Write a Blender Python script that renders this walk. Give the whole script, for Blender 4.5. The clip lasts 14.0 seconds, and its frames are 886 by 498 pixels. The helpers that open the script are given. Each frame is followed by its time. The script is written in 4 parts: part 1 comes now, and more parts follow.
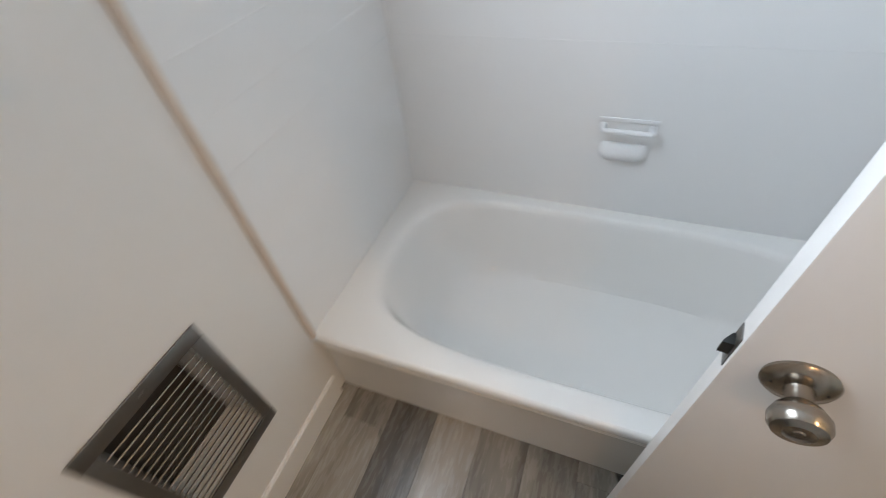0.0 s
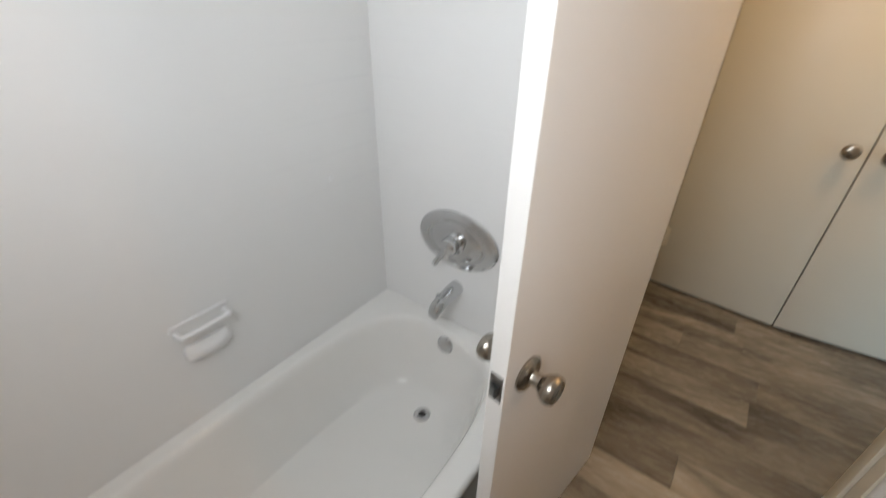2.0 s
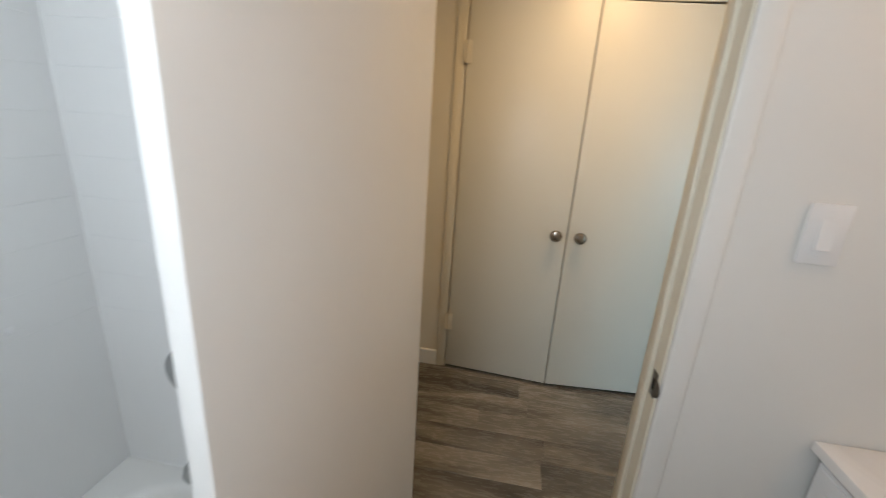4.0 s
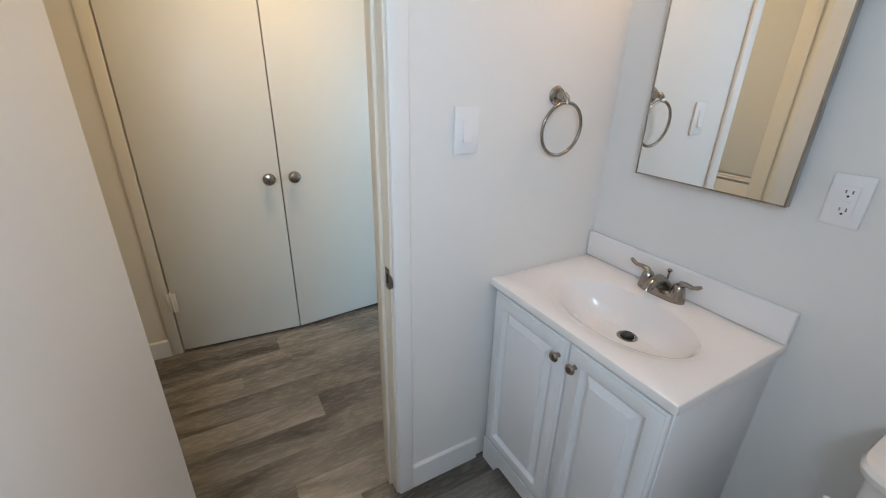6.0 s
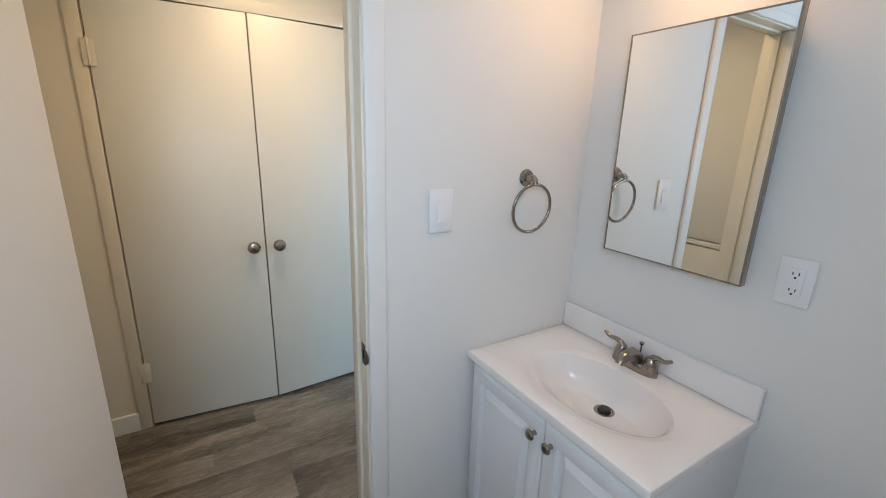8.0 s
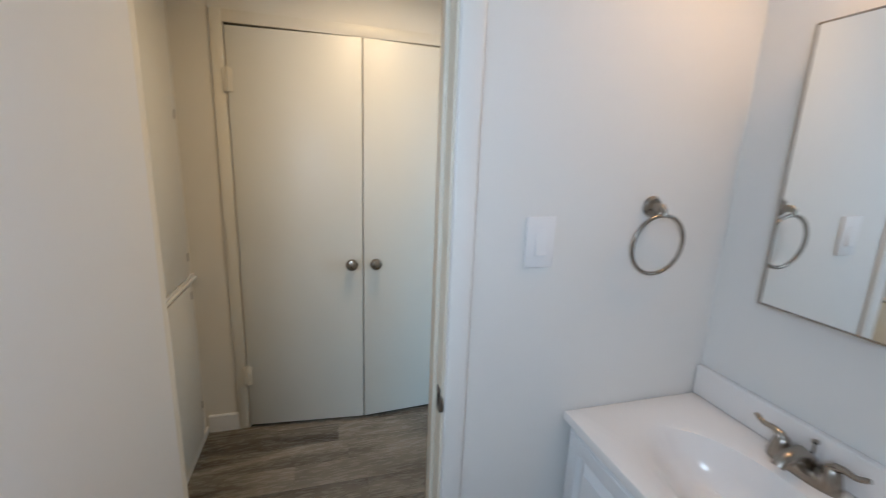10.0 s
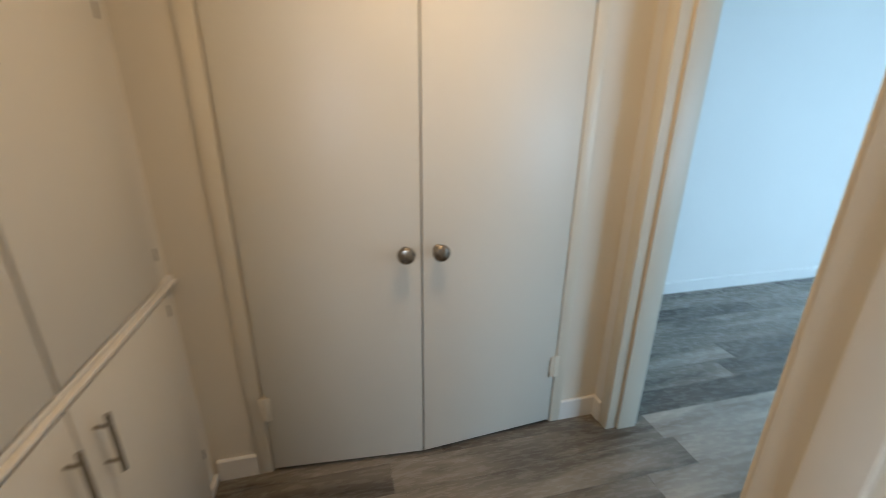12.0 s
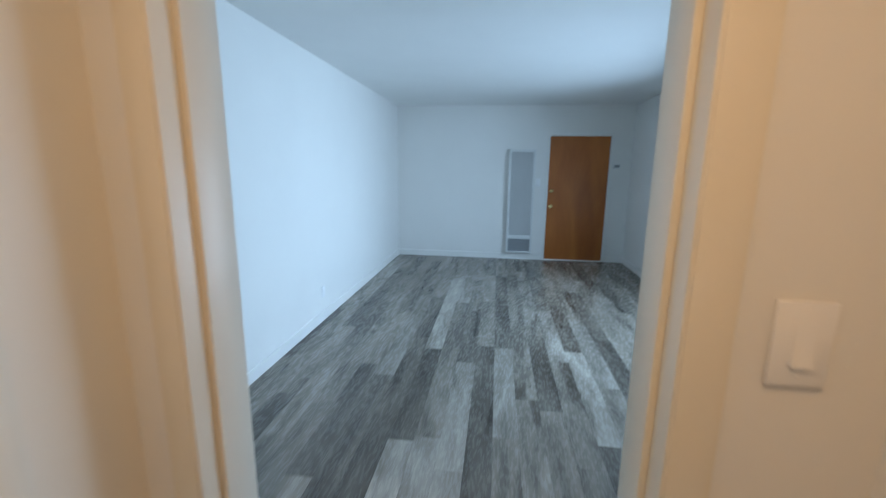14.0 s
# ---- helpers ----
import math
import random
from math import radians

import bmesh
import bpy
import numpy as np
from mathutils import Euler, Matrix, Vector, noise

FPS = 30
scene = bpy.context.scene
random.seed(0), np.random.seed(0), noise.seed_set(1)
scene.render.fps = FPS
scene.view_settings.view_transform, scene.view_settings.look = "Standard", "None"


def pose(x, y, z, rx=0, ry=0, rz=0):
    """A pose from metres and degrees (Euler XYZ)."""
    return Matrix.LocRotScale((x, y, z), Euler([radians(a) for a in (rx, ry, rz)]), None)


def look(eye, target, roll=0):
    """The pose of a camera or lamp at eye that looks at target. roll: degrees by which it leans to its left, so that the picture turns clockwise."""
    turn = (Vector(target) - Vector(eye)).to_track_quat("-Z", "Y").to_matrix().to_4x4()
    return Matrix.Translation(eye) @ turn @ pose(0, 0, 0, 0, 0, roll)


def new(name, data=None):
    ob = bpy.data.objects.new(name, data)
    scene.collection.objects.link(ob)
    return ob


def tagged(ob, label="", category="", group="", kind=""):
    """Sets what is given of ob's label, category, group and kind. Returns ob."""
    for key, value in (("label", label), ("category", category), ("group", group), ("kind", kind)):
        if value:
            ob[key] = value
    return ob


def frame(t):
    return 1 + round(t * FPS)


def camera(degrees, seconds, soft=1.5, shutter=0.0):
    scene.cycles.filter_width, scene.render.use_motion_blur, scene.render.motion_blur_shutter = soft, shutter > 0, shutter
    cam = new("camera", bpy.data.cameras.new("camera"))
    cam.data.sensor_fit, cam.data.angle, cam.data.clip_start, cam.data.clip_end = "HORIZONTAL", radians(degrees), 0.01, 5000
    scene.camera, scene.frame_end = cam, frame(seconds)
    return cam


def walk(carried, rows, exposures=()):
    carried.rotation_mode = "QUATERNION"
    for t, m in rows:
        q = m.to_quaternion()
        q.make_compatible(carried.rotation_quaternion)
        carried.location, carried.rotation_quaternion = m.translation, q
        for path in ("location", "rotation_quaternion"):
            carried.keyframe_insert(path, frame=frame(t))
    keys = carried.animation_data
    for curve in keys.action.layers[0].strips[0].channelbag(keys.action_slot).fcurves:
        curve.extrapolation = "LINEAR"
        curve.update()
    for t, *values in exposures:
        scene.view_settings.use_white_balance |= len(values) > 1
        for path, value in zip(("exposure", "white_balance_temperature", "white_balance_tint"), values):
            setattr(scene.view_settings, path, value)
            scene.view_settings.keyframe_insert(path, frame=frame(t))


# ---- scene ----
cam = camera(93.9, 14.0, soft=0.7, shutter=0.5)
PATH = [
    (0, (0.232, -0.219, 1.336), (-0.371, 1.021, -0.113), -7.7),
    (0.5, (0.115, -0.114, 1.354), (0.144, 1.233, -0.124), -5.8),
    (1, (0.013, -0.066, 1.361), (0.603, 1.167, -0.100), -4.5),
    (1.5, (-0.014, -0.073, 1.383), (1.012, 1.009, 0.051), -1.6),
    (2, (-0.008, -0.086, 1.436), (1.372, 0.915, 0.394), 1.0),
    (2.2, (0.001, -0.099, 1.465), (1.487, 0.877, 0.552), 1.5),
    (4.3, (0.146, -0.218, 1.469), (2.06, -0.13, 0.895), 2.1),
    (4.5, (0.169, -0.23, 1.469), (2.077, -0.341, 0.878), 1.7),
    (5, (0.105, -0.199, 1.47), (1.918, -0.767, 0.845), 0.6),
    (5.5, (0.054, -0.173, 1.462), (1.741, -0.992, 0.766), 0.5),
    (6, (0.044, -0.189, 1.438), (1.64, -1.107, 0.657), 1.3),
    (6.5, (0.034, -0.2, 1.428), (1.593, -1.158, 0.619), 1.7),
    (7, (0.023, -0.201, 1.448), (1.607, -1.187, 0.727), 1.8),
    (7.5, (0.012, -0.209, 1.493), (1.634, -1.219, 0.902), 1.7),
    (7.7, (0.009, -0.212, 1.504), (1.642, -1.229, 0.958), 1.8),
    (9.8, (0.104, -0.293, 1.502), (1.945, -0.955, 1.09), 2.1),
    (10, (0.141, -0.319, 1.489), (2.017, -0.861, 1.058), 2.2),
    (10.5, (0.283, -0.331, 1.454), (2.207, -0.547, 0.953), 2.3),
    (11, (0.534, -0.284, 1.454), (2.459, -0.358, 0.916), 2.2),
    (11.5, (0.735, -0.238, 1.439), (2.642, -0.384, 0.853), 1.8),
    (12, (0.948, -0.25, 1.431), (2.775, -0.7, 0.751), 0.5),
    (12.5, (1.175, -0.311, 1.44), (2.734, -1.318, 0.694), 0.6),
    (13, (1.411, -0.379, 1.447), (2.469, -1.936, 0.771), -0.3),
    (13.5, (1.579, -0.496, 1.48), (2.153, -2.334, 0.939), -0.6),
    (14, (1.717, -0.744, 1.53), (1.967, -2.69, 1.14), 0.7),
]
EXPOSURES = [(0, 0.4, 6500, 10), (0.7, 0.2, 7200, 13), (2.2, 0.08, 7400, 13), (4.3, -0.06, 6600, 8), (5.0, 0.04, 6050, 7), (6.0, 0.24, 5950, 7), (7.7, 0.16, 5950, 7), (10.0, 0.0, 5650, 6), (11.0, -0.06, 5700, 6), (11.5, -0.08, 5950, 7), (12.0, -0.04, 6400, 11), (12.5, -0.08, 7900, 20), (13.0, -0.12, 8100, 22), (13.5, -0.12, 7500, 20), (14, -0.13, 6600, 19)]
walk(cam, [(t, look(eye, target, roll)) for t, eye, target, roll in PATH], EXPOSURES)

# ---- world and lights ----
world = bpy.data.worlds.new("world")
scene.world = world
world.use_nodes = True
wn = world.node_tree
sky = wn.nodes.new("ShaderNodeTexSky")
sky.sky_type, sky.sun_disc, sky.sun_elevation, sky.sun_rotation = "NISHITA", False, radians(51), radians(117)
wn.links.new(sky.outputs[0], wn.nodes["Background"].inputs[0])
wn.nodes["Background"].inputs[1].default_value = 0.12


def lamp(name, kind, where, aim, power, colour, size=0.1, size_y=None):
    data = bpy.data.lights.new(name, kind)
    data.energy, data.color = power, colour
    if kind == "AREA":
        data.shape, data.size, data.size_y = "RECTANGLE", size, size_y or size
    elif kind == "POINT":
        data.shadow_soft_size = size
    elif kind == "SUN":
        data.angle = size
    ob = new(name, data)
    ob.matrix_world = look(where, aim)
    return ob


lamp("sun", "SUN", (0, 0, 12), (-5.0, 2.5, 5.0), 2.5, (1.0, 0.95, 0.88), radians(0.5))
# sky light in the window openings
lamp("window_light", "AREA", (-0.49, 0.12, 1.80), (0.9, 0.30, 1.15), 14.5, (0.74, 0.86, 1.0), 0.52, 0.56)
wide = lamp("window_light", "AREA", (-0.46, -4.5, 1.35), (3.0, -4.6, 0.6), 86.0, (0.45, 0.74, 1.0), 2.8, 1.45)
wide.data.spread = radians(140)
# warm lamps: over the bathroom mirror, and on the hall ceiling
lamp("vanity_lamp", "AREA", (0.66, -1.32, 2.10), (0.62, -0.80, 1.0), 2.8, (1.0, 0.56, 0.25), 0.22, 0.08)
hall = lamp("hall_lamp", "AREA", (1.72, -0.60, 2.43), (1.72, -0.60, 0), 8.6, (1.0, 0.665, 0.35), 0.2)
hall.data.spread = radians(155)


# ---- materials ----
def material(name):
    m = bpy.data.materials.new(name)
    m.use_nodes = True
    return m, m.node_tree, m.node_tree.nodes["Principled BSDF"]


def node(tree, kind, **values):
    n = tree.nodes.new(kind)
    for key, value in values.items():
        n.inputs[key.replace("_", " ")].default_value = value
    return n


def surface(name, colour, rough=0.5, metal=0.0, spread=0.06, grain=60.0, bump=0.05, blotch=2.5, coat=0.0):
    """Paint, enamel or metal: a base colour with broad and fine unevenness, and fine relief."""
    m, tree, bsdf = material(name)
    place = tree.nodes.new("ShaderNodeNewGeometry")
    broad = node(tree, "ShaderNodeTexNoise", Scale=blotch, Detail=4.0)
    fine = node(tree, "ShaderNodeTexNoise", Scale=grain, Detail=3.0)
    for n in (broad, fine):
        tree.links.new(place.outputs["Position"], n.inputs["Vector"])
    mix = tree.nodes.new("ShaderNodeMix")
    mix.data_type = "RGBA"
    mix.inputs[6].default_value = [c * (1 - spread) for c in colour] + [1]
    mix.inputs[7].default_value = [min(1, c * (1 + spread)) for c in colour] + [1]
    tree.links.new(broad.outputs[0], mix.inputs[0])
    tree.links.new(mix.outputs[2], bsdf.inputs["Base Color"])
    gloss = node(tree, "ShaderNodeMapRange")
    gloss.inputs[3].default_value, gloss.inputs[4].default_value = max(0.02, rough - 0.07), min(1, rough + 0.07)
    tree.links.new(fine.outputs[0], gloss.inputs[0])
    tree.links.new(gloss.outputs[0], bsdf.inputs["Roughness"])
    bsdf.inputs["Metallic"].default_value = metal
    bsdf.inputs["Coat Weight"].default_value = coat
    if bump:
        relief = node(tree, "ShaderNodeBump", Strength=bump, Distance=0.002)
        tree.links.new(fine.outputs[0], relief.inputs["Height"])
        tree.links.new(relief.outputs[0], bsdf.inputs["Normal"])
    return m


def wood(name, dark, light, along=(5.4, 0.95, 5.4), rough=0.45, contrast=0.5, by_object=True, knots=True):
    """Boards: streaks along one axis, knots, and a shade of its own for each board."""
    m, tree, bsdf = material(name)
    place = tree.nodes.new("ShaderNodeNewGeometry")
    shift = tree.nodes.new("ShaderNodeVectorMath")
    shift.operation = "ADD"
    tree.links.new(place.outputs["Position"], shift.inputs[0])
    info = tree.nodes.new("ShaderNodeObjectInfo")
    if by_object:
        far = tree.nodes.new("ShaderNodeVectorMath")
        far.operation = "SCALE"
        far.inputs[0].default_value = (37.0, 53.0, 11.0)
        tree.links.new(info.outputs["Random"], far.inputs["Scale"])
        tree.links.new(far.outputs[0], shift.inputs[1])
    stretch = tree.nodes.new("ShaderNodeVectorMath")
    stretch.operation = "MULTIPLY"
    stretch.inputs[1].default_value = along
    tree.links.new(shift.outputs[0], stretch.inputs[0])
    streak = node(tree, "ShaderNodeTexNoise", Scale=1.5, Detail=4.0, Roughness=0.48, Distortion=1.0)
    fibre = node(tree, "ShaderNodeTexNoise", Scale=16.0, Detail=4.0, Roughness=0.6)
    for n in (streak, fibre):
        tree.links.new(stretch.outputs[0], n.inputs["Vector"])
    ramp = tree.nodes.new("ShaderNodeValToRGB")
    e = ramp.color_ramp.elements
    e[0].position, e[0].color = 0.5 - 0.36 * contrast, (*dark, 1)
    e[1].position, e[1].color = 0.5 + 0.34 * contrast, (*light, 1)
    tree.links.new(streak.outputs[0], ramp.inputs[0])
    tone = tree.nodes.new("ShaderNodeMix")
    tone.data_type, tone.blend_type = "RGBA", "MULTIPLY"
    tone.inputs[0].default_value = 1.0
    tree.links.new(ramp.outputs[0], tone.inputs[6])
    shade = node(tree, "ShaderNodeMapRange")
    shade.inputs[3].default_value, shade.inputs[4].default_value = 0.84, 1.12
    tree.links.new(info.outputs["Random"], shade.inputs[0])
    thin = node(tree, "ShaderNodeMapRange")
    thin.inputs[1].default_value, thin.inputs[2].default_value = 0.3, 0.7
    thin.inputs[3].default_value, thin.inputs[4].default_value = 0.95, 1.04
    tree.links.new(fibre.outputs[0], thin.inputs[0])
    times = tree.nodes.new("ShaderNodeMath")
    times.operation = "MULTIPLY"
    tree.links.new(shade.outputs[0], times.inputs[0])
    tree.links.new(thin.outputs[0], times.inputs[1])
    tree.links.new(times.outputs[0], tone.inputs[7])
    last = tone.outputs[2]
    if knots:
        loose = tree.nodes.new("ShaderNodeVectorMath")
        loose.operation = "MULTIPLY"
        loose.inputs[1].default_value = (along[0] * 2.4, along[1] * 3.2, along[2] * 2.4)
        tree.links.new(shift.outputs[0], loose.inputs[0])
        spots = node(tree, "ShaderNodeTexNoise", Scale=0.9, Detail=2.5, Distortion=1.6)
        tree.links.new(loose.outputs[0], spots.inputs["Vector"])
        cut = node(tree, "ShaderNodeMapRange")
        cut.inputs[1].default_value, cut.inputs[2].default_value = 0.71, 0.79
        tree.links.new(spots.outputs[0], cut.inputs[0])
        dim = tree.nodes.new("ShaderNodeMix")
        dim.data_type = "RGBA"
        dim.inputs[7].default_value = [c * 0.45 for c in dark] + [1]
        tree.links.new(cut.outputs[0], dim.inputs[0])
        tree.links.new(last, dim.inputs[6])
        last = dim.outputs[2]
    tree.links.new(last, bsdf.inputs["Base Color"])
    gloss = node(tree, "ShaderNodeMapRange")
    gloss.inputs[3].default_value, gloss.inputs[4].default_value = rough - 0.02, rough + 0.10
    tree.links.new(fibre.outputs[0], gloss.inputs[0])
    tree.links.new(gloss.outputs[0], bsdf.inputs["Roughness"])
    relief = node(tree, "ShaderNodeBump", Strength=0.04, Distance=0.0015)
    tree.links.new(fibre.outputs[0], relief.inputs["Height"])
    tree.links.new(relief.outputs[0], bsdf.inputs["Normal"])
    return m


WALL = surface("wall_paint", (0.78, 0.77, 0.74), 0.55, spread=0.025, grain=140, bump=0.10)
CEILING = surface("ceiling_paint", (0.80, 0.80, 0.78), 0.8, spread=0.03, grain=90, bump=0.2)
TRIM = surface("trim_paint", (0.80, 0.79, 0.76), 0.35, spread=0.03, grain=110, bump=0.06)
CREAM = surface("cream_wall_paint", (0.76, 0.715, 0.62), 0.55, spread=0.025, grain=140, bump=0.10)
CREAM_TRIM = surface("cream_trim_paint", (0.75, 0.70, 0.59), 0.38, spread=0.03, grain=110, bump=0.06)
DOOR = surface("door_paint", (0.78, 0.76, 0.73), 0.38, spread=0.025, grain=70, bump=0.09)
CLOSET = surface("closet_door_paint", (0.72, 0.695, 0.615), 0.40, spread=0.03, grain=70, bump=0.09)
CABINET = surface("cabinet_paint", (0.76, 0.74, 0.68), 0.4, spread=0.03, grain=80, bump=0.08)
THERMOFOIL = surface("white_thermofoil", (0.80, 0.81, 0.82), 0.33, spread=0.015, bump=0.02)
MARBLE = surface("cultured_marble", (0.86, 0.84, 0.82), 0.16, spread=0.012, bump=0.0, coat=0.3)
ENAMEL = surface("white_enamel", (0.84, 0.83, 0.80), 0.10, spread=0.02, bump=0.0, blotch=4, coat=0.3)
SURROUND = surface("tub_surround_panel", (0.82, 0.82, 0.81), 0.22, spread=0.02, grain=30, bump=0.03)
CAULK = surface("caulk_trim", (0.66, 0.57, 0.48), 0.6, spread=0.12, grain=90, blotch=9)
PORCELAIN = surface("porcelain", (0.84, 0.82, 0.78), 0.12, spread=0.01, bump=0.0, coat=0.4)
PLASTIC = surface("white_plastic", (0.82, 0.82, 0.82), 0.35, spread=0.01, bump=0.0)
CHROME = surface("chrome", (0.60, 0.61, 0.62), 0.07, 1.0, spread=0.02, bump=0.0)
NICKEL = surface("brushed_nickel", (0.34, 0.308, 0.270), 0.25, 1.0, spread=0.03, grain=18, bump=0.0)
STEEL = surface("dull_steel", (0.24, 0.23, 0.22), 0.40, 1.0, spread=0.16, grain=120, blotch=22, bump=0.015)
LATCH = surface("grey_latch_steel", (0.085, 0.09, 0.09), 0.35, 1.0, spread=0.2, bump=0.0)
BRASS = surface("brass", (0.78, 0.60, 0.28), 0.22, 1.0, spread=0.05, bump=0.0)
# near-black: painted shade in gaps and holes, also small screws and the subfloor
DARK = surface("dark_gap", (0.02, 0.02, 0.02), 0.8, spread=0.1)
# dark brown that paints in the shade deep behind the vent slats
DUCT_SHADE = surface("duct_shade", (0.05, 0.042, 0.035), 0.7, spread=0.3, blotch=14)
MIRROR = surface("mirror_glass", (0.90, 0.92, 0.91), 0.0, 1.0, spread=0.002, bump=0.0)
MIRROR.node_tree.nodes["Principled BSDF"].inputs["Roughness"].default_value = 0.0
for link in list(MIRROR.node_tree.links):
    if link.to_socket.name == "Roughness":
        MIRROR.node_tree.links.remove(link)
GROUND = surface("dry_ground", (0.22, 0.21, 0.17), 0.9, spread=0.3, grain=12, bump=0.3, blotch=0.4)
HEATER = surface("heater_enamel", (0.70, 0.71, 0.70), 0.4, spread=0.06, bump=0.03)
GRILLE = surface("heater_grille", (0.26, 0.275, 0.285), 0.45, spread=0.15, bump=0.03)
FRONT_WOOD = wood("stained_door_wood", (0.33, 0.088, 0.017), (0.66, 0.21, 0.045), (2.2, 2.2, 0.45), 0.4, 1.2, False, False)
PLANKS = [
    wood("floor_plank_pale", (0.150, 0.133, 0.109), (0.47, 0.433, 0.375), rough=0.23, contrast=0.62),
    wood("floor_plank_mid", (0.084, 0.071, 0.055), (0.36, 0.324, 0.272), rough=0.23, contrast=0.64),
    wood("floor_plank_dark", (0.052, 0.044, 0.035), (0.215, 0.191, 0.158), rough=0.23, contrast=0.64),
]
glass, glass_tree, glass_bsdf = material("window_glass")
glass_bsdf.inputs["Transmission Weight"].default_value = 1.0
glass_bsdf.inputs["Roughness"].default_value = 0.02


# ---- mesh helpers ----
def box(bm, x0, y0, z0, x1, y1, z1, bevel=0.0, segments=2):
    made = bmesh.ops.create_cube(bm, size=1.0)["verts"]
    size = (abs(x1 - x0), abs(y1 - y0), abs(z1 - z0))
    mid = Vector(((x0 + x1) / 2, (y0 + y1) / 2, (z0 + z1) / 2))
    for v in made:
        v.co = Vector([a * b for a, b in zip(v.co, size)]) + mid
    if bevel:
        edges = list({e for v in made for e in v.link_edges})
        bmesh.ops.bevel(bm, geom=edges, offset=min(bevel, min(size) * 0.45), segments=segments, affect="EDGES", profile=0.5)
    return bm


def boxed(*sides, bevel=0.0, segments=2):
    return box(bmesh.new(), *sides, bevel=bevel, segments=segments)


def lathe(profile, axis="z", steps=32, bm=None):
    """A turned body: (radius, height) pairs along an axis."""
    bm = bm or bmesh.new()
    rings = []
    for r, h in profile:
        if r < 1e-6:
            rings.append([bm.verts.new((0, 0, h))])
        else:
            rings.append([bm.verts.new((r * math.cos(2 * math.pi * k / steps), r * math.sin(2 * math.pi * k / steps), h)) for k in range(steps)])
    for a, b in zip(rings, rings[1:]):
        for k in range(steps):
            n = (k + 1) % steps
            if len(a) == 1 and len(b) > 1:
                bm.faces.new((a[0], b[k], b[n]))
            elif len(b) == 1 and len(a) > 1:
                bm.faces.new((a[k], a[n], b[0]))
            elif len(a) > 1:
                bm.faces.new((a[k], a[n], b[n], b[k]))
    turn = {"z": Matrix(), "x": Matrix.Rotation(radians(90), 4, "Y"), "-x": Matrix.Rotation(radians(-90), 4, "Y"),
            "y": Matrix.Rotation(radians(-90), 4, "X"), "-y": Matrix.Rotation(radians(90), 4, "X")}[axis]
    bm.transform(turn)
    return bm


def tube(points, radius, steps=14, bm=None, closed=False):
    """A round bar through points; radius: one number or one for each point."""
    bm = bm or bmesh.new()
    pts = [Vector(p) for p in points]
    count, rings, side = len(pts), [], None
    for k, p in enumerate(pts):
        a = pts[(k - 1) % count] if closed or k else p
        b = pts[(k + 1) % count] if closed or k < count - 1 else p
        way = (b - a).normalized()
        if side is None:
            side = way.orthogonal().normalized()
        side = (side - way * side.dot(way)).normalized()
        up = way.cross(side)
        r = radius[k] if isinstance(radius, (list, tuple)) else radius
        rings.append([bm.verts.new(p + r * (math.cos(2 * math.pi * n / steps) * side + math.sin(2 * math.pi * n / steps) * up)) for n in range(steps)])
    pairs = list(zip(rings, rings[1:])) + ([(rings[-1], rings[0])] if closed else [])
    for a, b in pairs:
        for n in range(steps):
            m = (n + 1) % steps
            bm.faces.new((a[n], a[m], b[m], b[n]))
    if not closed:
        bm.faces.new(rings[0][::-1])
        bm.faces.new(rings[-1])
    return bm


def moved(bm, x=0, y=0, z=0, rx=0, ry=0, rz=0):
    bm.transform(pose(x, y, z, rx, ry, rz))
    return bm


def part(name, bm, mat, parent=None, label="", smooth=True):
    """Links a bmesh as one mesh object under a thing or under a part."""
    bmesh.ops.recalc_face_normals(bm, faces=bm.faces)
    mesh = bpy.data.meshes.new(name)
    bm.to_mesh(mesh)
    bm.free()
    mesh.materials.append(mat)
    if smooth:
        mesh.shade_smooth()
        mesh.set_sharp_from_angle(angle=radians(32))
    ob = new(name, mesh)
    if parent:
        ob.parent = parent
    return tagged(ob, label)


def thing(name, label, category, where=None, group="", kind=""):
    ob = new(name)
    ob.empty_display_size = 0.05
    if where is not None:
        ob.matrix_world = where
    return tagged(ob, label, category, group, kind)


def structure(name, bm, mat, label, category):
    return tagged(part(name, bm, mat), label, category, kind="structure")


def extrude_outline(outline, axis, a, b, bm=None):
    """A closed outline in the two other axes, drawn out along one axis from a to b."""
    bm = bm or bmesh.new()

    def at(u, v, w):
        return {"x": (w, u, v), "y": (u, w, v), "z": (u, v, w)}[axis]

    first, last = ([bm.verts.new(at(u, v, w)) for u, v in outline] for w in (a, b))
    for k in range(len(outline)):
        n = (k + 1) % len(outline)
        bm.faces.new((first[k], first[n], last[n], last[k]))
    bm.faces.new(first[::-1])
    bm.faces.new(last)
    return bm


# ---- the shell: x east, y north; bathroom, hall and living room ----
WEST, EAST = -0.438, 1.04          # bathroom walls
HALL_W, HALL_E = 1.15, 2.36
MIRROR_Y, HALL_S, HALL_N = -1.415, -1.355, 0.345
TUB_Y0, RIM = 0.212, 0.331
LIV_W, LIV_E, LIV_N, LIV_S = -0.38, 3.41, -1.51, -7.775
CEIL, LIV_CEIL = 2.45, 2.51
D0, D1, DOOR_TOP = -0.588, 0.028, 2.045     # bathroom door opening
L0, L1 = 1.445, 2.243                       # living room opening
C0, C1 = -1.114, 0.102                      # closet opening

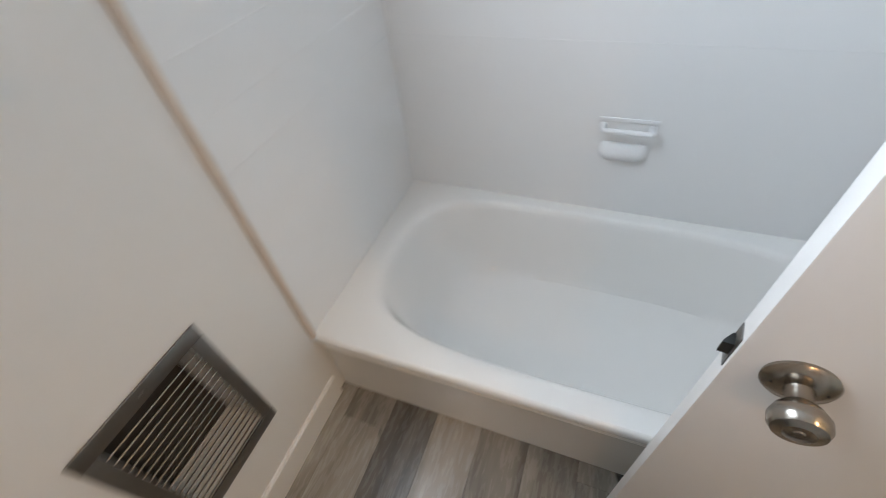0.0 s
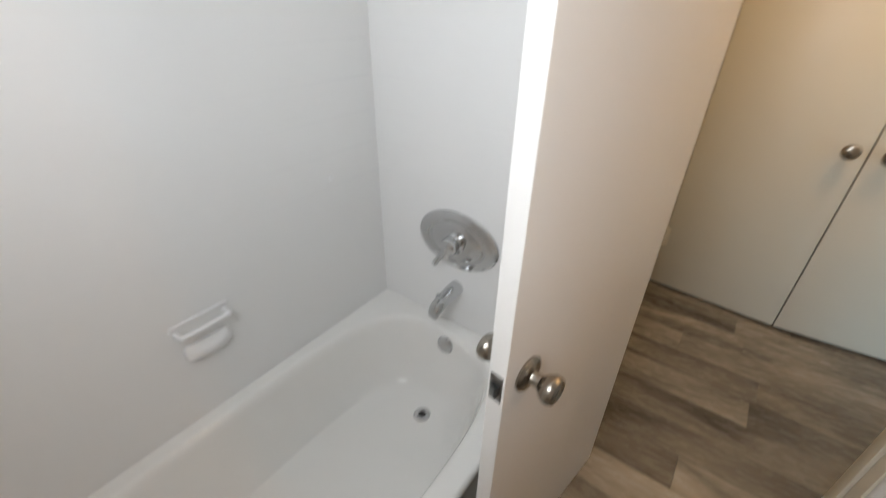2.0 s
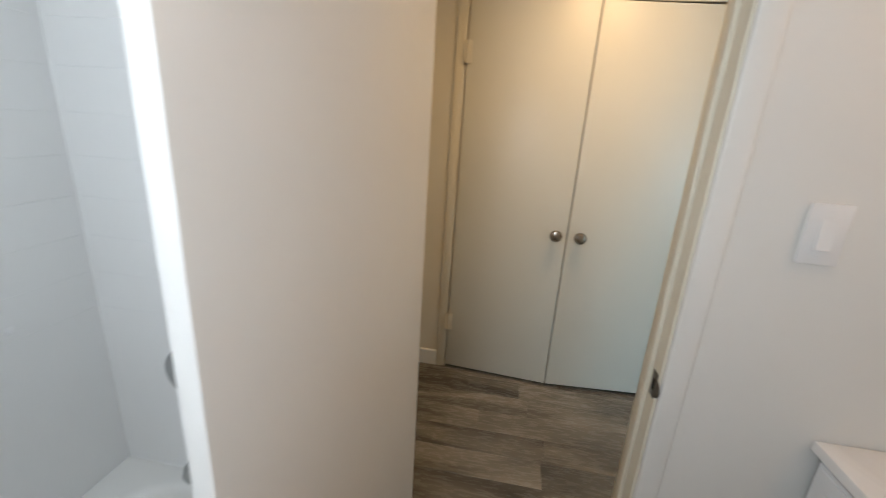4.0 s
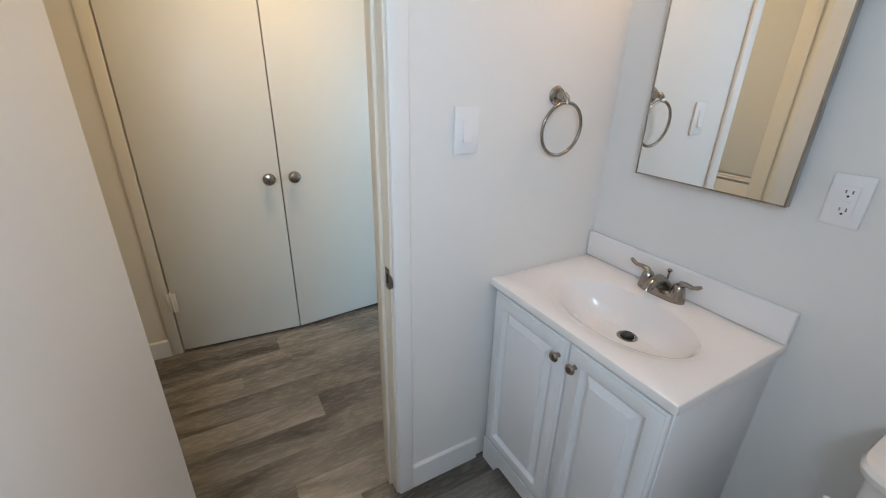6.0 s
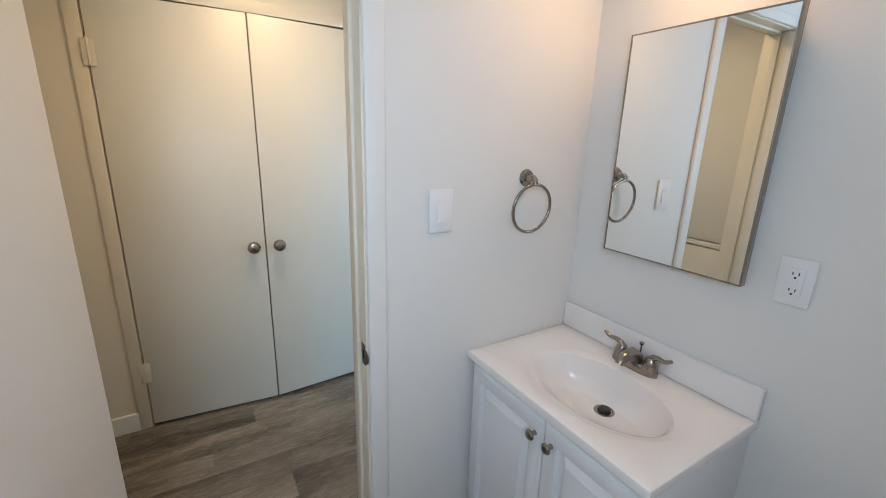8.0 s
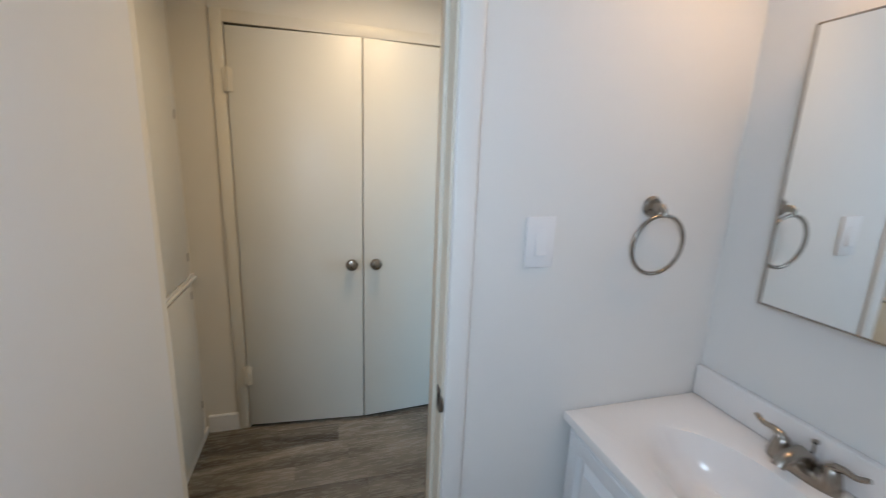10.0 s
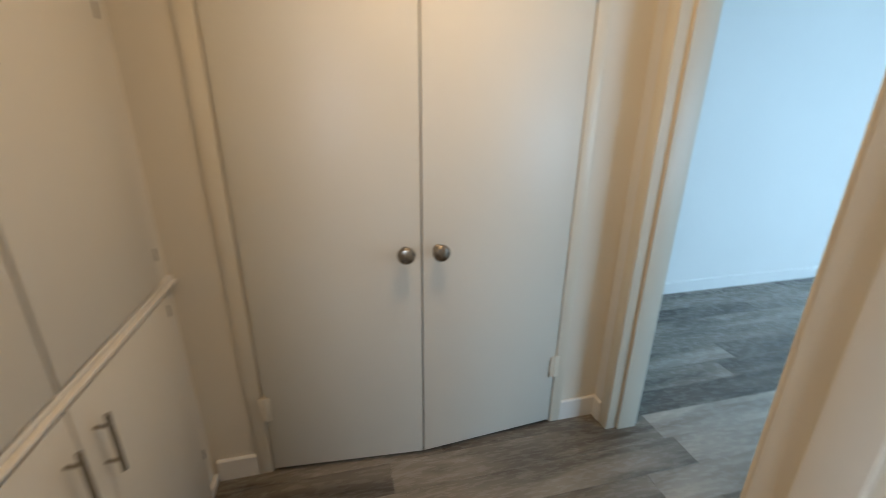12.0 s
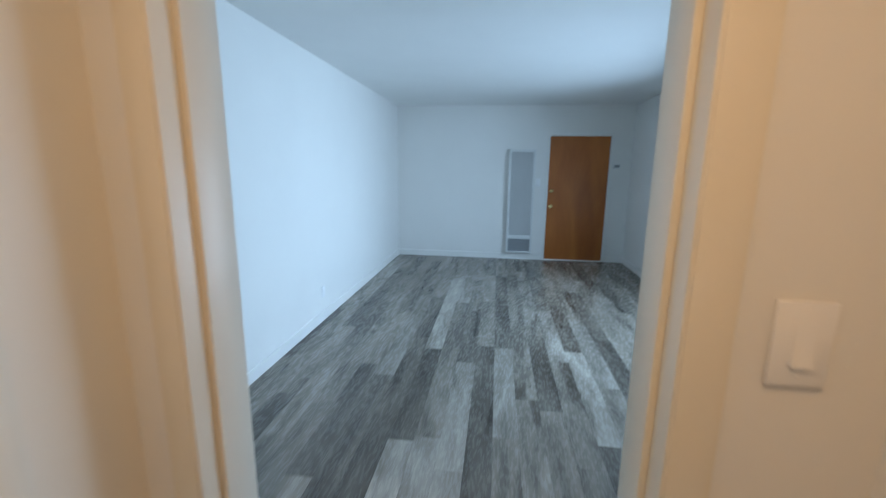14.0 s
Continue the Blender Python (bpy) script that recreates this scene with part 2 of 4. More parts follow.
bm = bmesh.new()
W0, W1 = -0.16, 0.40               # bathroom window
V0, V1, VZ0, VZ1 = -0.232, -0.028, 0.312, 0.668    # vent hole
for y0, y1, z0, z1 in ((-1.53, V0, 0, CEIL), (V0, V1, 0, VZ0), (V0, W0, VZ1, CEIL), (W0, V1, VZ1, 1.50), (W0, W1, 2.10, CEIL), (V1, W1, 0, 1.50), (W1, 1.09, 0, CEIL)):
    box(bm, WEST - 0.12, y0, z0, WEST, y1, z1)
structure("wall_west", bm, WALL, "off-white painted bathroom wall with a window", "wall")
structure("wall_north", boxed(WEST, 0.977, 0, EAST, 1.09, CEIL), WALL, "off-white wall behind the bathtub surround", "wall")
bm = bmesh.new()
box(bm, EAST, D1 + 0.012, 0, HALL_W, 1.09, CEIL)
box(bm, EAST, MIRROR_Y, 0, HALL_W, D0 - 0.012, CEIL)
box(bm, EAST, D0 - 0.012, DOOR_TOP + 0.012, HALL_W, D1 + 0.012, CEIL)
structure("wall_east", bm, WALL, "white painted partition with the bathroom doorway", "wall")
bm = bmesh.new()
box(bm, -0.55, LIV_N, 0, HALL_W, MIRROR_Y, LIV_CEIL)
box(bm, HALL_W, LIV_N, 0, L0 - 0.012, HALL_S, LIV_CEIL)
box(bm, L1 + 0.012, LIV_N, 0, 3.53, HALL_S, LIV_CEIL)
box(bm, L0 - 0.012, LIV_N, DOOR_TOP + 0.012, L1 + 0.012, HALL_S, LIV_CEIL)
structure("wall_south", bm, WALL, "off-white wall with the opening to the living room", "wall")
bm = bmesh.new()
box(bm, HALL_E, HALL_S, 0, HALL_E + 0.11, C0, CEIL)
box(bm, HALL_E, C1, 0, HALL_E + 0.11, 1.09, CEIL)
box(bm, HALL_E, C0, 2.045, HALL_E + 0.11, C1, CEIL)
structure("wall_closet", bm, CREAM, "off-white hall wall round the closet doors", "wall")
bm = bmesh.new()
box(bm, 2.95, HALL_S, 0, 3.05, 1.09, CEIL)
box(bm, 2.47, 0.9, 0, 2.95, 1.09, CEIL)
structure("wall_closet_back", bm, WALL, "plain wall closing the closet", "wall")
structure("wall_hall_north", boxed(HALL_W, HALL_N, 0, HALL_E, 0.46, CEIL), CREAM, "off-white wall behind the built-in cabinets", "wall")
structure("wall_north_outer", boxed(HALL_W, 0.985, 0, HALL_E, 1.09, CEIL), WALL, "plain outer wall behind the linen cabinet", "wall")
structure("wall_living_east", boxed(LIV_E, -7.9, 0, LIV_E + 0.12, LIV_N, LIV_CEIL), WALL, "long plain white living room wall", "wall")
FD0, FD1 = -0.038, 0.898
bm = bmesh.new()
box(bm, LIV_W, -7.9, 0, FD0, LIV_S, LIV_CEIL)
box(bm, FD1, -7.9, 0, LIV_E, LIV_S, LIV_CEIL)
box(bm, FD0, -7.9, 2.035, FD1, LIV_S, LIV_CEIL)
structure("wall_living_south", bm, WALL, "white living room end wall with the front door", "wall")
bm = bmesh.new()
for y0, y1, z0, z1 in ((-7.9, -5.95, 0, LIV_CEIL), (-5.95, -3.05, 0, 0.55), (-5.95, -3.05, 2.2, LIV_CEIL), (-3.05, LIV_N, 0, LIV_CEIL)):
    box(bm, LIV_W - 0.12, y0, z0, LIV_W, y1, z1)
structure("wall_living_west", bm, WALL, "white living room wall with a wide window", "wall")
bm = bmesh.new()
box(bm, -0.55, MIRROR_Y - 0.02, CEIL, 3.05, 1.09, CEIL + 0.1)
structure("ceiling_bath_hall", bm, CEILING, "white painted ceiling of bathroom and hall", "ceiling")
structure("ceiling_living", boxed(LIV_W - 0.12, -7.9, LIV_CEIL, 3.53, LIV_N + 0.1, LIV_CEIL + 0.1), CEILING, "white living room ceiling", "ceiling")
floor = structure("floor", boxed(-0.55, -7.9, -0.12, 3.53, 1.09, -0.007), DARK, "grey-brown plank floor through all the rooms", "floor")
structure("ground", boxed(-60, -60, -0.5, 60, 60, -0.3), GROUND, "dry ground outside the windows", "ground")


def window(name, x, y0, y1, z0, z1, label):
    ob = thing(name, label, "window", kind="structure")
    for a, b, c, d in ((y0, y1, z0, z0 + 0.035), (y0, y1, z1 - 0.035, z1), (y0, y0 + 0.035, z0 + 0.035, z1 - 0.035), (y1 - 0.035, y1, z0 + 0.035, z1 - 0.035)):
        part("window_frame", boxed(x - 0.10, a, c, x - 0.05, b, d, bevel=0.003), TRIM, ob)
    pane = part("pane", boxed(x - 0.08, y0 + 0.035, z0 + 0.035, x - 0.075, y1 - 0.035, z1 - 0.035), glass, ob)
    pane.visible_shadow = False
    part("window_sill", boxed(x - 0.05, y0, z0 - 0.02, x + 0.03, y1, z0 + 0.002, bevel=0.004), TRIM, ob)


window("window_1", WEST, W0, W1, 1.50, 2.10, "small white-framed bathroom window")
window("window_2", LIV_W, -5.95, -3.05, 0.55, 2.2, "wide white-framed living room window")


def baseboard(x0, y0, x1, y1, out, height=0.098):
    """A run along a wall from one point to another; out: the way into the room."""
    t = 0.012
    o = [(0, 0), (t, 0), (t, height - 0.006), (t - 0.005, height), (0, height)]
    bm = bmesh.new()
    rings = []
    for px, py in ((x0, y0), (x1, y1)):
        rings.append([bm.verts.new((px + out[0] * u, py + out[1] * u, v)) for u, v in o])
    for k in range(5):
        n = (k + 1) % 5
        bm.faces.new((rings[0][k], rings[0][n], rings[1][n], rings[1][k]))
    bm.faces.new(rings[0][::-1])
    bm.faces.new(rings[1])
    structure("baseboard", bm, TRIM, "white painted wooden baseboard", "baseboard")


baseboard(EAST, -0.642, EAST, -0.932, (-1, 0), 0.105)
baseboard(WEST, 0.203, WEST, MIRROR_Y, (1, 0), 0.105)
baseboard(WEST + 0.012, MIRROR_Y, 0.385, MIRROR_Y, (0, 1), 0.105)
baseboard(HALL_E, 0.305, HALL_E, 0.158, (-1, 0))
baseboard(HALL_E, -1.168, HALL_E, HALL_S + 0.012, (-1, 0), 0.105)
baseboard(HALL_E, HALL_S, 2.302, HALL_S, (0, 1), 0.105)
baseboard(1.39, HALL_S, HALL_W + 0.012, HALL_S, (0, 1), 0.105)
baseboard(HALL_W, HALL_S, HALL_W, -0.645, (1, 0), 0.105)
baseboard(LIV_E, LIV_N, LIV_E, LIV_S, (-1, 0))
baseboard(LIV_E - 0.012, LIV_S, FD1 + 0.05, LIV_S, (0, 1))
baseboard(FD0 - 0.05, LIV_S, LIV_W + 0.012, LIV_S, (0, 1))
baseboard(LIV_W, LIV_S, LIV_W, LIV_N, (1, 0))


# door linings
def trim(bm, label, mat=None):
    return structure("trim", bm, mat or TRIM, label, "trim")


# bathroom doorway: lining, stop on the hall side, thin rounded casings
bm = bmesh.new()
box(bm, EAST - 0.004, D0 - 0.012, 0, HALL_W + 0.004, D0, DOOR_TOP + 0.012, bevel=0.002)
box(bm, EAST + 0.042, D0, 0, HALL_W - 0.03, D0 + 0.011, DOOR_TOP, bevel=0.002)
trim(bm, "cream painted strike jamb of the bathroom doorway", CREAM_TRIM)
bm = bmesh.new()
box(bm, EAST - 0.004, D1, 0, HALL_W + 0.004, D1 + 0.012, DOOR_TOP + 0.012, bevel=0.002)
box(bm, EAST + 0.042, D1 - 0.011, 0, HALL_W - 0.03, D1, DOOR_TOP, bevel=0.002)
trim(bm, "cream painted hinge jamb of the bathroom doorway", CREAM_TRIM)
bm = bmesh.new()
box(bm, EAST - 0.004, D0, DOOR_TOP, HALL_W + 0.004, D1, DOOR_TOP + 0.012, bevel=0.002)
box(bm, EAST + 0.042, D0, DOOR_TOP - 0.011, HALL_W - 0.03, D1, DOOR_TOP, bevel=0.002)
trim(bm, "cream painted head of the bathroom doorway", CREAM_TRIM)
for x0, x1 in ((EAST - 0.016, EAST), (HALL_W, HALL_W + 0.014)):
    side = TRIM if x0 < EAST else CREAM_TRIM
    trim(boxed(x0, D0 - 0.062, 0, x1, D0 - 0.006, DOOR_TOP + 0.052, bevel=0.006, segments=3), "painted door casing", side)
    trim(boxed(x0, D1 + 0.006, 0, x1, D1 + 0.052, DOOR_TOP + 0.052, bevel=0.006, segments=3), "painted door casing", side)
    trim(boxed(x0, D0 - 0.006, DOOR_TOP + 0.006, x1, D1 + 0.006, DOOR_TOP + 0.052, bevel=0.006, segments=3), "painted door head casing", side)
# living room opening: lining with a stop, flat casing on the hall side
for a, b, s0, s1 in ((L0 - 0.012, L0, L0, L0 + 0.013), (L1, L1 + 0.012, L1 - 0.013, L1)):
    bm = bmesh.new()
    box(bm, a, LIV_N - 0.004, 0, b, HALL_S + 0.004, DOOR_TOP + 0.012, bevel=0.002)
    box(bm, s0, LIV_N + 0.012, 0, s1, HALL_S - 0.048, DOOR_TOP, bevel=0.002)
    trim(bm, "cream painted jamb with a stop strip", CREAM_TRIM)
bm = bmesh.new()
box(bm, L0, LIV_N - 0.004, DOOR_TOP, L1, HALL_S + 0.004, DOOR_TOP + 0.012, bevel=0.002)
box(bm, L0, LIV_N + 0.012, DOOR_TOP - 0.013, L1, HALL_S - 0.048, DOOR_TOP, bevel=0.002)
trim(bm, "cream painted head of the living room opening", CREAM_TRIM)
for x0, x1 in ((L0 - 0.072, L0 - 0.005), (L1 + 0.005, L1 + 0.056)):
    trim(boxed(x0, HALL_S, 0, x1, HALL_S + 0.007, DOOR_TOP + 0.065, bevel=0.003), "flat cream door casing", CREAM_TRIM)
trim(boxed(L0 - 0.005, HALL_S, DOOR_TOP + 0.005, L1 + 0.005, HALL_S + 0.007, DOOR_TOP + 0.065, bevel=0.003), "flat cream head casing", CREAM_TRIM)
# closet casing
trim(boxed(HALL_E - 0.013, C1 + 0.004, 0, HALL_E, C1 + 0.056, 2.095, bevel=0.003), "cream painted closet casing", CREAM_TRIM)
trim(boxed(HALL_E - 0.013, C0 - 0.054, 0, HALL_E, C0 - 0.004, 2.095, bevel=0.003), "cream painted closet casing", CREAM_TRIM)
trim(boxed(HALL_E - 0.013, C0 - 0.004, 2.042, HALL_E, C1 + 0.004, 2.095, bevel=0.003), "cream painted closet head casing", CREAM_TRIM)
# front door casing and threshold
for x0, x1, z0, z1 in ((FD0 - 0.045, FD0, 0, 2.08), (FD1, FD1 + 0.045, 0, 2.08), (FD0, FD1, 2.035, 2.08)):
    trim(boxed(x0, LIV_S, z0, x1, LIV_S + 0.014, z1, bevel=0.003), "white painted front door casing")
trim(boxed(FD0, LIV_S - 0.07, 0, FD1, LIV_S + 0.02, 0.018, bevel=0.004), "pale front door threshold")


# ---- doors ----
KNOB = [(0, 0), (0.0325, 0), (0.0335, 0.004), (0.030, 0.008), (0.014, 0.013), (0.0125, 0.022), (0.0135, 0.029), (0.021, 0.036),
        (0.0265, 0.046), (0.0265, 0.054), (0.023, 0.0605), (0.014, 0.0632), (0.012, 0.0622), (0.006, 0.0622), (0.0045, 0.0635), (0, 0.064)]


def hinge(parent, x, y, z, height=0.10, mat=CREAM_TRIM):
    bm = lathe([(0, -height / 2), (0.006, -height / 2), (0.006, height / 2), (0, height / 2)], steps=12)
    for k in (-0.3, -0.1, 0.1, 0.3):
        lathe([(0.0064, k * height - 0.001), (0.0068, k * height), (0.0064, k * height + 0.001)], steps=12, bm=bm)
    lathe([(0, height / 2), (0.004, height / 2), (0.004, height / 2 + 0.006), (0, height / 2 + 0.008)], steps=10, bm=bm)
    box(bm, -0.003, -0.022, -height / 2, 0.001, 0.022, height / 2, bevel=0.001)
    return part("hinge", moved(bm, x, y, z), mat, parent)


# bathroom door, standing open into the bathroom; local x runs from hinge to latch edge, its face to local y = 0
DOOR_POSE = Matrix.Translation((EAST - 0.002, -0.003, 0.012)) @ Matrix.Rotation(radians(171.0), 4, "Z")
bath_door = thing("door_1", "white painted flush bathroom door standing open", "door", DOOR_POSE, kind="structure")
LEAF = 0.628
leaf = part("leaf", boxed(0, -0.035, 0, LEAF, 0, 2.02, bevel=0.0025), DOOR, bath_door)
for face, axis in ((0.0, "y"), (-0.035, "-y")):
    knob = part("door_knob", moved(lathe([(r, h) for r, h in KNOB[4:]] , axis, 40), LEAF - 0.062, face, 0.876), NICKEL, bath_door, "brushed nickel round knob")
    rose = part("rosette", moved(lathe([(0, 0), (0.0335, 0), (0.0345, 0.004), (0.031, 0.008), (0.0145, 0.0135), (0, 0.0135)], axis, 40), LEAF - 0.062, face, 0.876), NICKEL, bath_door)
    for dx, dz in ((-0.022, 0.004), (0.022, -0.004)):
        s = 0.0095 if axis == "y" else -0.0445
        part("screw", moved(lathe([(0, 0), (0.0032, 0), (0.0026, 0.0012), (0, 0.0014)], axis, 12), LEAF - 0.062 + dx, s, 0.876 + dz), DARK, bath_door)
bm = boxed(LEAF - 0.001, -0.030, 0.846, LEAF + 0.0015, -0.005, 0.904, bevel=0.001)
latch_plate = part("latch_plate", bm, STEEL, bath_door, "dull steel latch plate")
bm = extrude_outline([(LEAF, -0.026), (LEAF + 0.004, -0.026), (LEAF + 0.013, -0.012), (LEAF + 0.013, -0.009), (LEAF, -0.009)], "z", 0.866, 0.886)
part("latch_bolt", bm, LATCH, bath_door, "worn grey latch bolt")
for z in (0.25, 1.80):
    hinge(bath_door, -0.004, -0.037, z)

strike = thing("strike_plate", "dull steel strike plate on the white door jamb", "strike plate")
part("plate", boxed(EAST + 0.002, D0, 0.852, EAST + 0.032, D0 + 0.002, 0.918, bevel=0.001), STEEL, strike)
part("lip", moved(lathe([(0, 0), (0.021, 0), (0.021, 0.0022), (0, 0.0022)], "y", 24), EAST - 0.002, D0, 0.882), STEEL, strike)
part("hole", boxed(EAST + 0.008, D0 + 0.0015, 0.870, EAST + 0.022, D0 + 0.0026, 0.900), DARK, strike)

# closet doors, both a little ajar in the middle
CLOSET_KNOB = [(0, 0), (0.016, 0), (0.0165, 0.003), (0.012, 0.006), (0.009, 0.012), (0.010, 0.020), (0.020, 0.027), (0.0265, 0.035),
               (0.0265, 0.042), (0.021, 0.049), (0.010, 0.0525), (0, 0.053)]


def closet_door(y, lean, side, label):
    ob = thing("closet_door", label, "door", Matrix.Translation((HALL_E - 0.014, y, 0.0)) @ Matrix.Rotation(radians(lean), 4, "Z"), "pair of closet doors")
    y1 = side * 0.6035
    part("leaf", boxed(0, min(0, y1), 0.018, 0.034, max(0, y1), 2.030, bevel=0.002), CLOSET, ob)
    part("knob", moved(lathe([(r * 1.17, q * 1.2) for r, q in CLOSET_KNOB], "-x", 36), 0, side * 0.548, 0.928), NICKEL, ob, "round brushed nickel knob")
    for z in (0.315, 1.80):
        hinge(ob, -0.004, side * 0.002, z, 0.105)
    return ob


closet_door(C1 - 0.003, -4.5, -1, "cream painted flush closet door, slightly ajar")
closet_door(C0 + 0.003, 4.5, 1, "cream painted flush closet door, slightly ajar")

# front door
front = thing("door_2", "orange-brown stained flush wooden front door, closed", "door", kind="structure")
part("leaf", boxed(FD0 + 0.004, LIV_S - 0.045, 0.018, FD1 - 0.004, LIV_S - 0.004, 2.031, bevel=0.002), FRONT_WOOD, front)
part("door_knob", moved(lathe(KNOB, "y", 28), FD1 - 0.060, LIV_S - 0.004, 0.905), BRASS, front, "small brass knob")
part("deadbolt", moved(lathe([(0, 0), (0.03, 0), (0.03, 0.008), (0.020, 0.016), (0.019, 0.022), (0, 0.023)], "y", 28), FD1 - 0.060, LIV_S - 0.004, 1.158), BRASS, front, "round brass deadbolt")

# ---- bathroom ----
# surround panels with faint tile ribs
for name, sides in (("surround_panel", (WEST, 0.970, RIM - 0.01, EAST, 0.977, 2.1)), ("surround_panel", (WEST, TUB_Y0 + 0.012, RIM - 0.01, WEST + 0.006, 0.970, 1.47)),
                    ("surround_panel", (EAST - 0.006, TUB_Y0 + 0.012, RIM - 0.01, EAST, 0.970, 2.1))):
    ob = structure(name, boxed(*sides), SURROUND, "glossy white tub surround panel with faint ribs", "wall panel")
    x0, y0, _, x1, y1, _ = sides
    for k in range(int((sides[5] - 0.90) / 0.109)):
        z = 0.885 + 0.109 * k
        if x1 - x0 > 1:
            rib = boxed(x0 + 0.02, y0 - 0.0004, z, x1 - 0.02, y0 + 0.003, z + 0.004, bevel=0.0008)
        elif x0 < 0:
            rib = boxed(x1 - 0.003, y0 + 0.02, z, x1 + 0.0004, y1 - 0.02, z + 0.004, bevel=0.0008)
        else:
            rib = boxed(x0 - 0.0004, y0 + 0.02, z, x0 + 0.003, y1 - 0.02, z + 0.004, bevel=0.0008)
        part("rib", rib, SURROUND, ob)
bm = tube([(WEST + 0.003, TUB_Y0 + 0.006, RIM - 0.005 + 0.1 * k) for k in range(12)], [0.0105 + 0.0012 * math.sin(2.3 * k) for k in range(12)], 10)
structure("trim_caulk", bm, CAULK, "beige caulked edge strip of the tub surround", "trim")


def tub_ring(x0, x1, y0, y1, z, power, count=72):
    ring = []
    for k in range(count):
        a = 2 * math.pi * k / count
        c, s = math.cos(a), math.sin(a)
        u = math.copysign(abs(c) ** (2 / power), c)
        v = math.copysign(abs(s) ** (2 / power), s)
        if power > 40:
            m = max(abs(c), abs(s))
            u, v = c / m, s / m
        ring.append(((x0 + x1) / 2 + u * (x1 - x0) / 2, (y0 + y1) / 2 + v * (y1 - y0) / 2, z))
    return ring


def loft(rings, cap=True, bm=None):
    bm = bm or bmesh.new()
    made = [[bm.verts.new(p) for p in ring] for ring in rings]
    count = len(made[0])
    for a, b in zip(made, made[1:]):
        for k in range(count):
            n = (k + 1) % count
            bm.faces.new((a[k], a[n], b[n], b[k]))
    if cap:
        bm.faces.new(made[-1])
    return bm


tub = thing("bathtub", "glossy white enamelled alcove bathtub, empty", "bathtub", Matrix.Translation((0, 0, 0)))
X0, X1, Y0, Y1 = WEST + 0.006, EAST - 0.006, TUB_Y0 + 0.012, 0.970
bm = loft([
    tub_ring(X0, X1, Y0, Y1, RIM, 99),
    tub_ring(X0 + 0.045, X1 - 0.045, Y0 + 0.042, Y1 - 0.034, RIM, 3.9),
    tub_ring(X0 + 0.064, X1 - 0.054, Y0 + 0.055, Y1 - 0.042, RIM - 0.0025, 3.7),
    tub_ring(X0 + 0.080, X1 - 0.062, Y0 + 0.066, Y1 - 0.049, RIM - 0.009, 3.6),
    tub_ring(X0 + 0.092, X1 - 0.069, Y0 + 0.073, Y1 - 0.056, RIM - 0.022, 3.6),
    tub_ring(X0 + 0.101, X1 - 0.074, Y0 + 0.078, Y1 - 0.060, RIM - 0.045, 3.6),
    tub_ring(X0 + 0.115, X1 - 0.080, Y0 + 0.083, Y1 - 0.066, RIM - 0.08, 3.5),
    tub_ring(X0 + 0.165, X1 - 0.100, Y0 + 0.104, Y1 - 0.086, RIM - 0.19, 3.4),
    tub_ring(X0 + 0.215, X1 - 0.125, Y0 + 0.126, Y1 - 0.108, RIM - 0.26, 3.3),
    tub_ring(X0 + 0.260, X1 - 0.155, Y0 + 0.150, Y1 - 0.135, RIM - 0.287, 3.2),
    tub_ring(X0 + 0.330, X1 - 0.200, Y0 + 0.190, Y1 - 0.180, RIM - 0.296, 3.0),
    tub_ring(X0 + 0.600, X1 - 0.400, Y0 + 0.320, Y1 - 0.310, RIM - 0.299, 2.4),
])
part("basin", bm, ENAMEL, tub)
lip = [(Y0 + 0.0002, RIM), (TUB_Y0 + 0.0075, RIM - 0.0013), (TUB_Y0 + 0.003, RIM - 0.006), (TUB_Y0, RIM - 0.016), (TUB_Y0 + 0.002, RIM - 0.032),
       (TUB_Y0 + 0.016, RIM - 0.040), (TUB_Y0 + 0.030, RIM - 0.048), (TUB_Y0 + 0.032, RIM - 0.072), (TUB_Y0 + 0.029, RIM - 0.078), (TUB_Y0 + 0.021, RIM - 0.082), (TUB_Y0 + 0.019, RIM - 0.088), (TUB_Y0 + 0.021, RIM - 0.096), (TUB_Y0 + 0.022, 0.0), (Y0 + 0.04, 0.0), (Y0 + 0.04, RIM - 0.05), (Y0 + 0.0002, RIM - 0.05)]
part("apron", extrude_outline(lip, "x", X0, X1), ENAMEL, tub)
drain = part("drain", moved(lathe([(0, 0.002), (0.014, 0.002), (0.017, 0.005), (0.029, 0.005), (0.033, 0.0)], "z", 32), 0.797, 0.586, RIM - 0.296), CHROME, tub, "chrome drain ring")
part("strainer", moved(lathe([(0, 0.0035), (0.0125, 0.0035), (0.014, 0.001)], "z", 20), 0.797, 0.586, RIM - 0.296), DARK, drain)
part("overflow_plate", moved(lathe([(0, 0.010), (0.02, 0.0105), (0.031, 0.008), (0.036, 0.002), (0.036, -0.012), (0, -0.012)], "-x", 32), 0.958, 0.596, 0.276, 0, 9, 0), CHROME, tub, "chrome overflow plate")

valve = thing("shower_valve", "round chrome shower valve plate with a lever on the tub wall", "shower valve", Matrix.Translation((EAST - 0.006, 0.606, 0.708)))
cover = part("plate", lathe([(0, 0.0), (0.098, 0.0), (0.100, 0.004), (0.097, 0.010), (0.088, 0.0155), (0.074, 0.018), (0.070, 0.0155), (0.064, 0.0155), (0.058, 0.0195), (0.030, 0.022), (0, 0.022)], "-x", 64), CHROME, valve)
cover.scale = (1.0, 1.66, 1.10)
part("hub", lathe([(0.040, 0.019), (0.041, 0.026), (0.034, 0.030), (0.031, 0.036), (0.033, 0.044), (0.033, 0.056), (0.029, 0.066), (0.020, 0.0725), (0, 0.075)], "-x", 36), CHROME, valve)
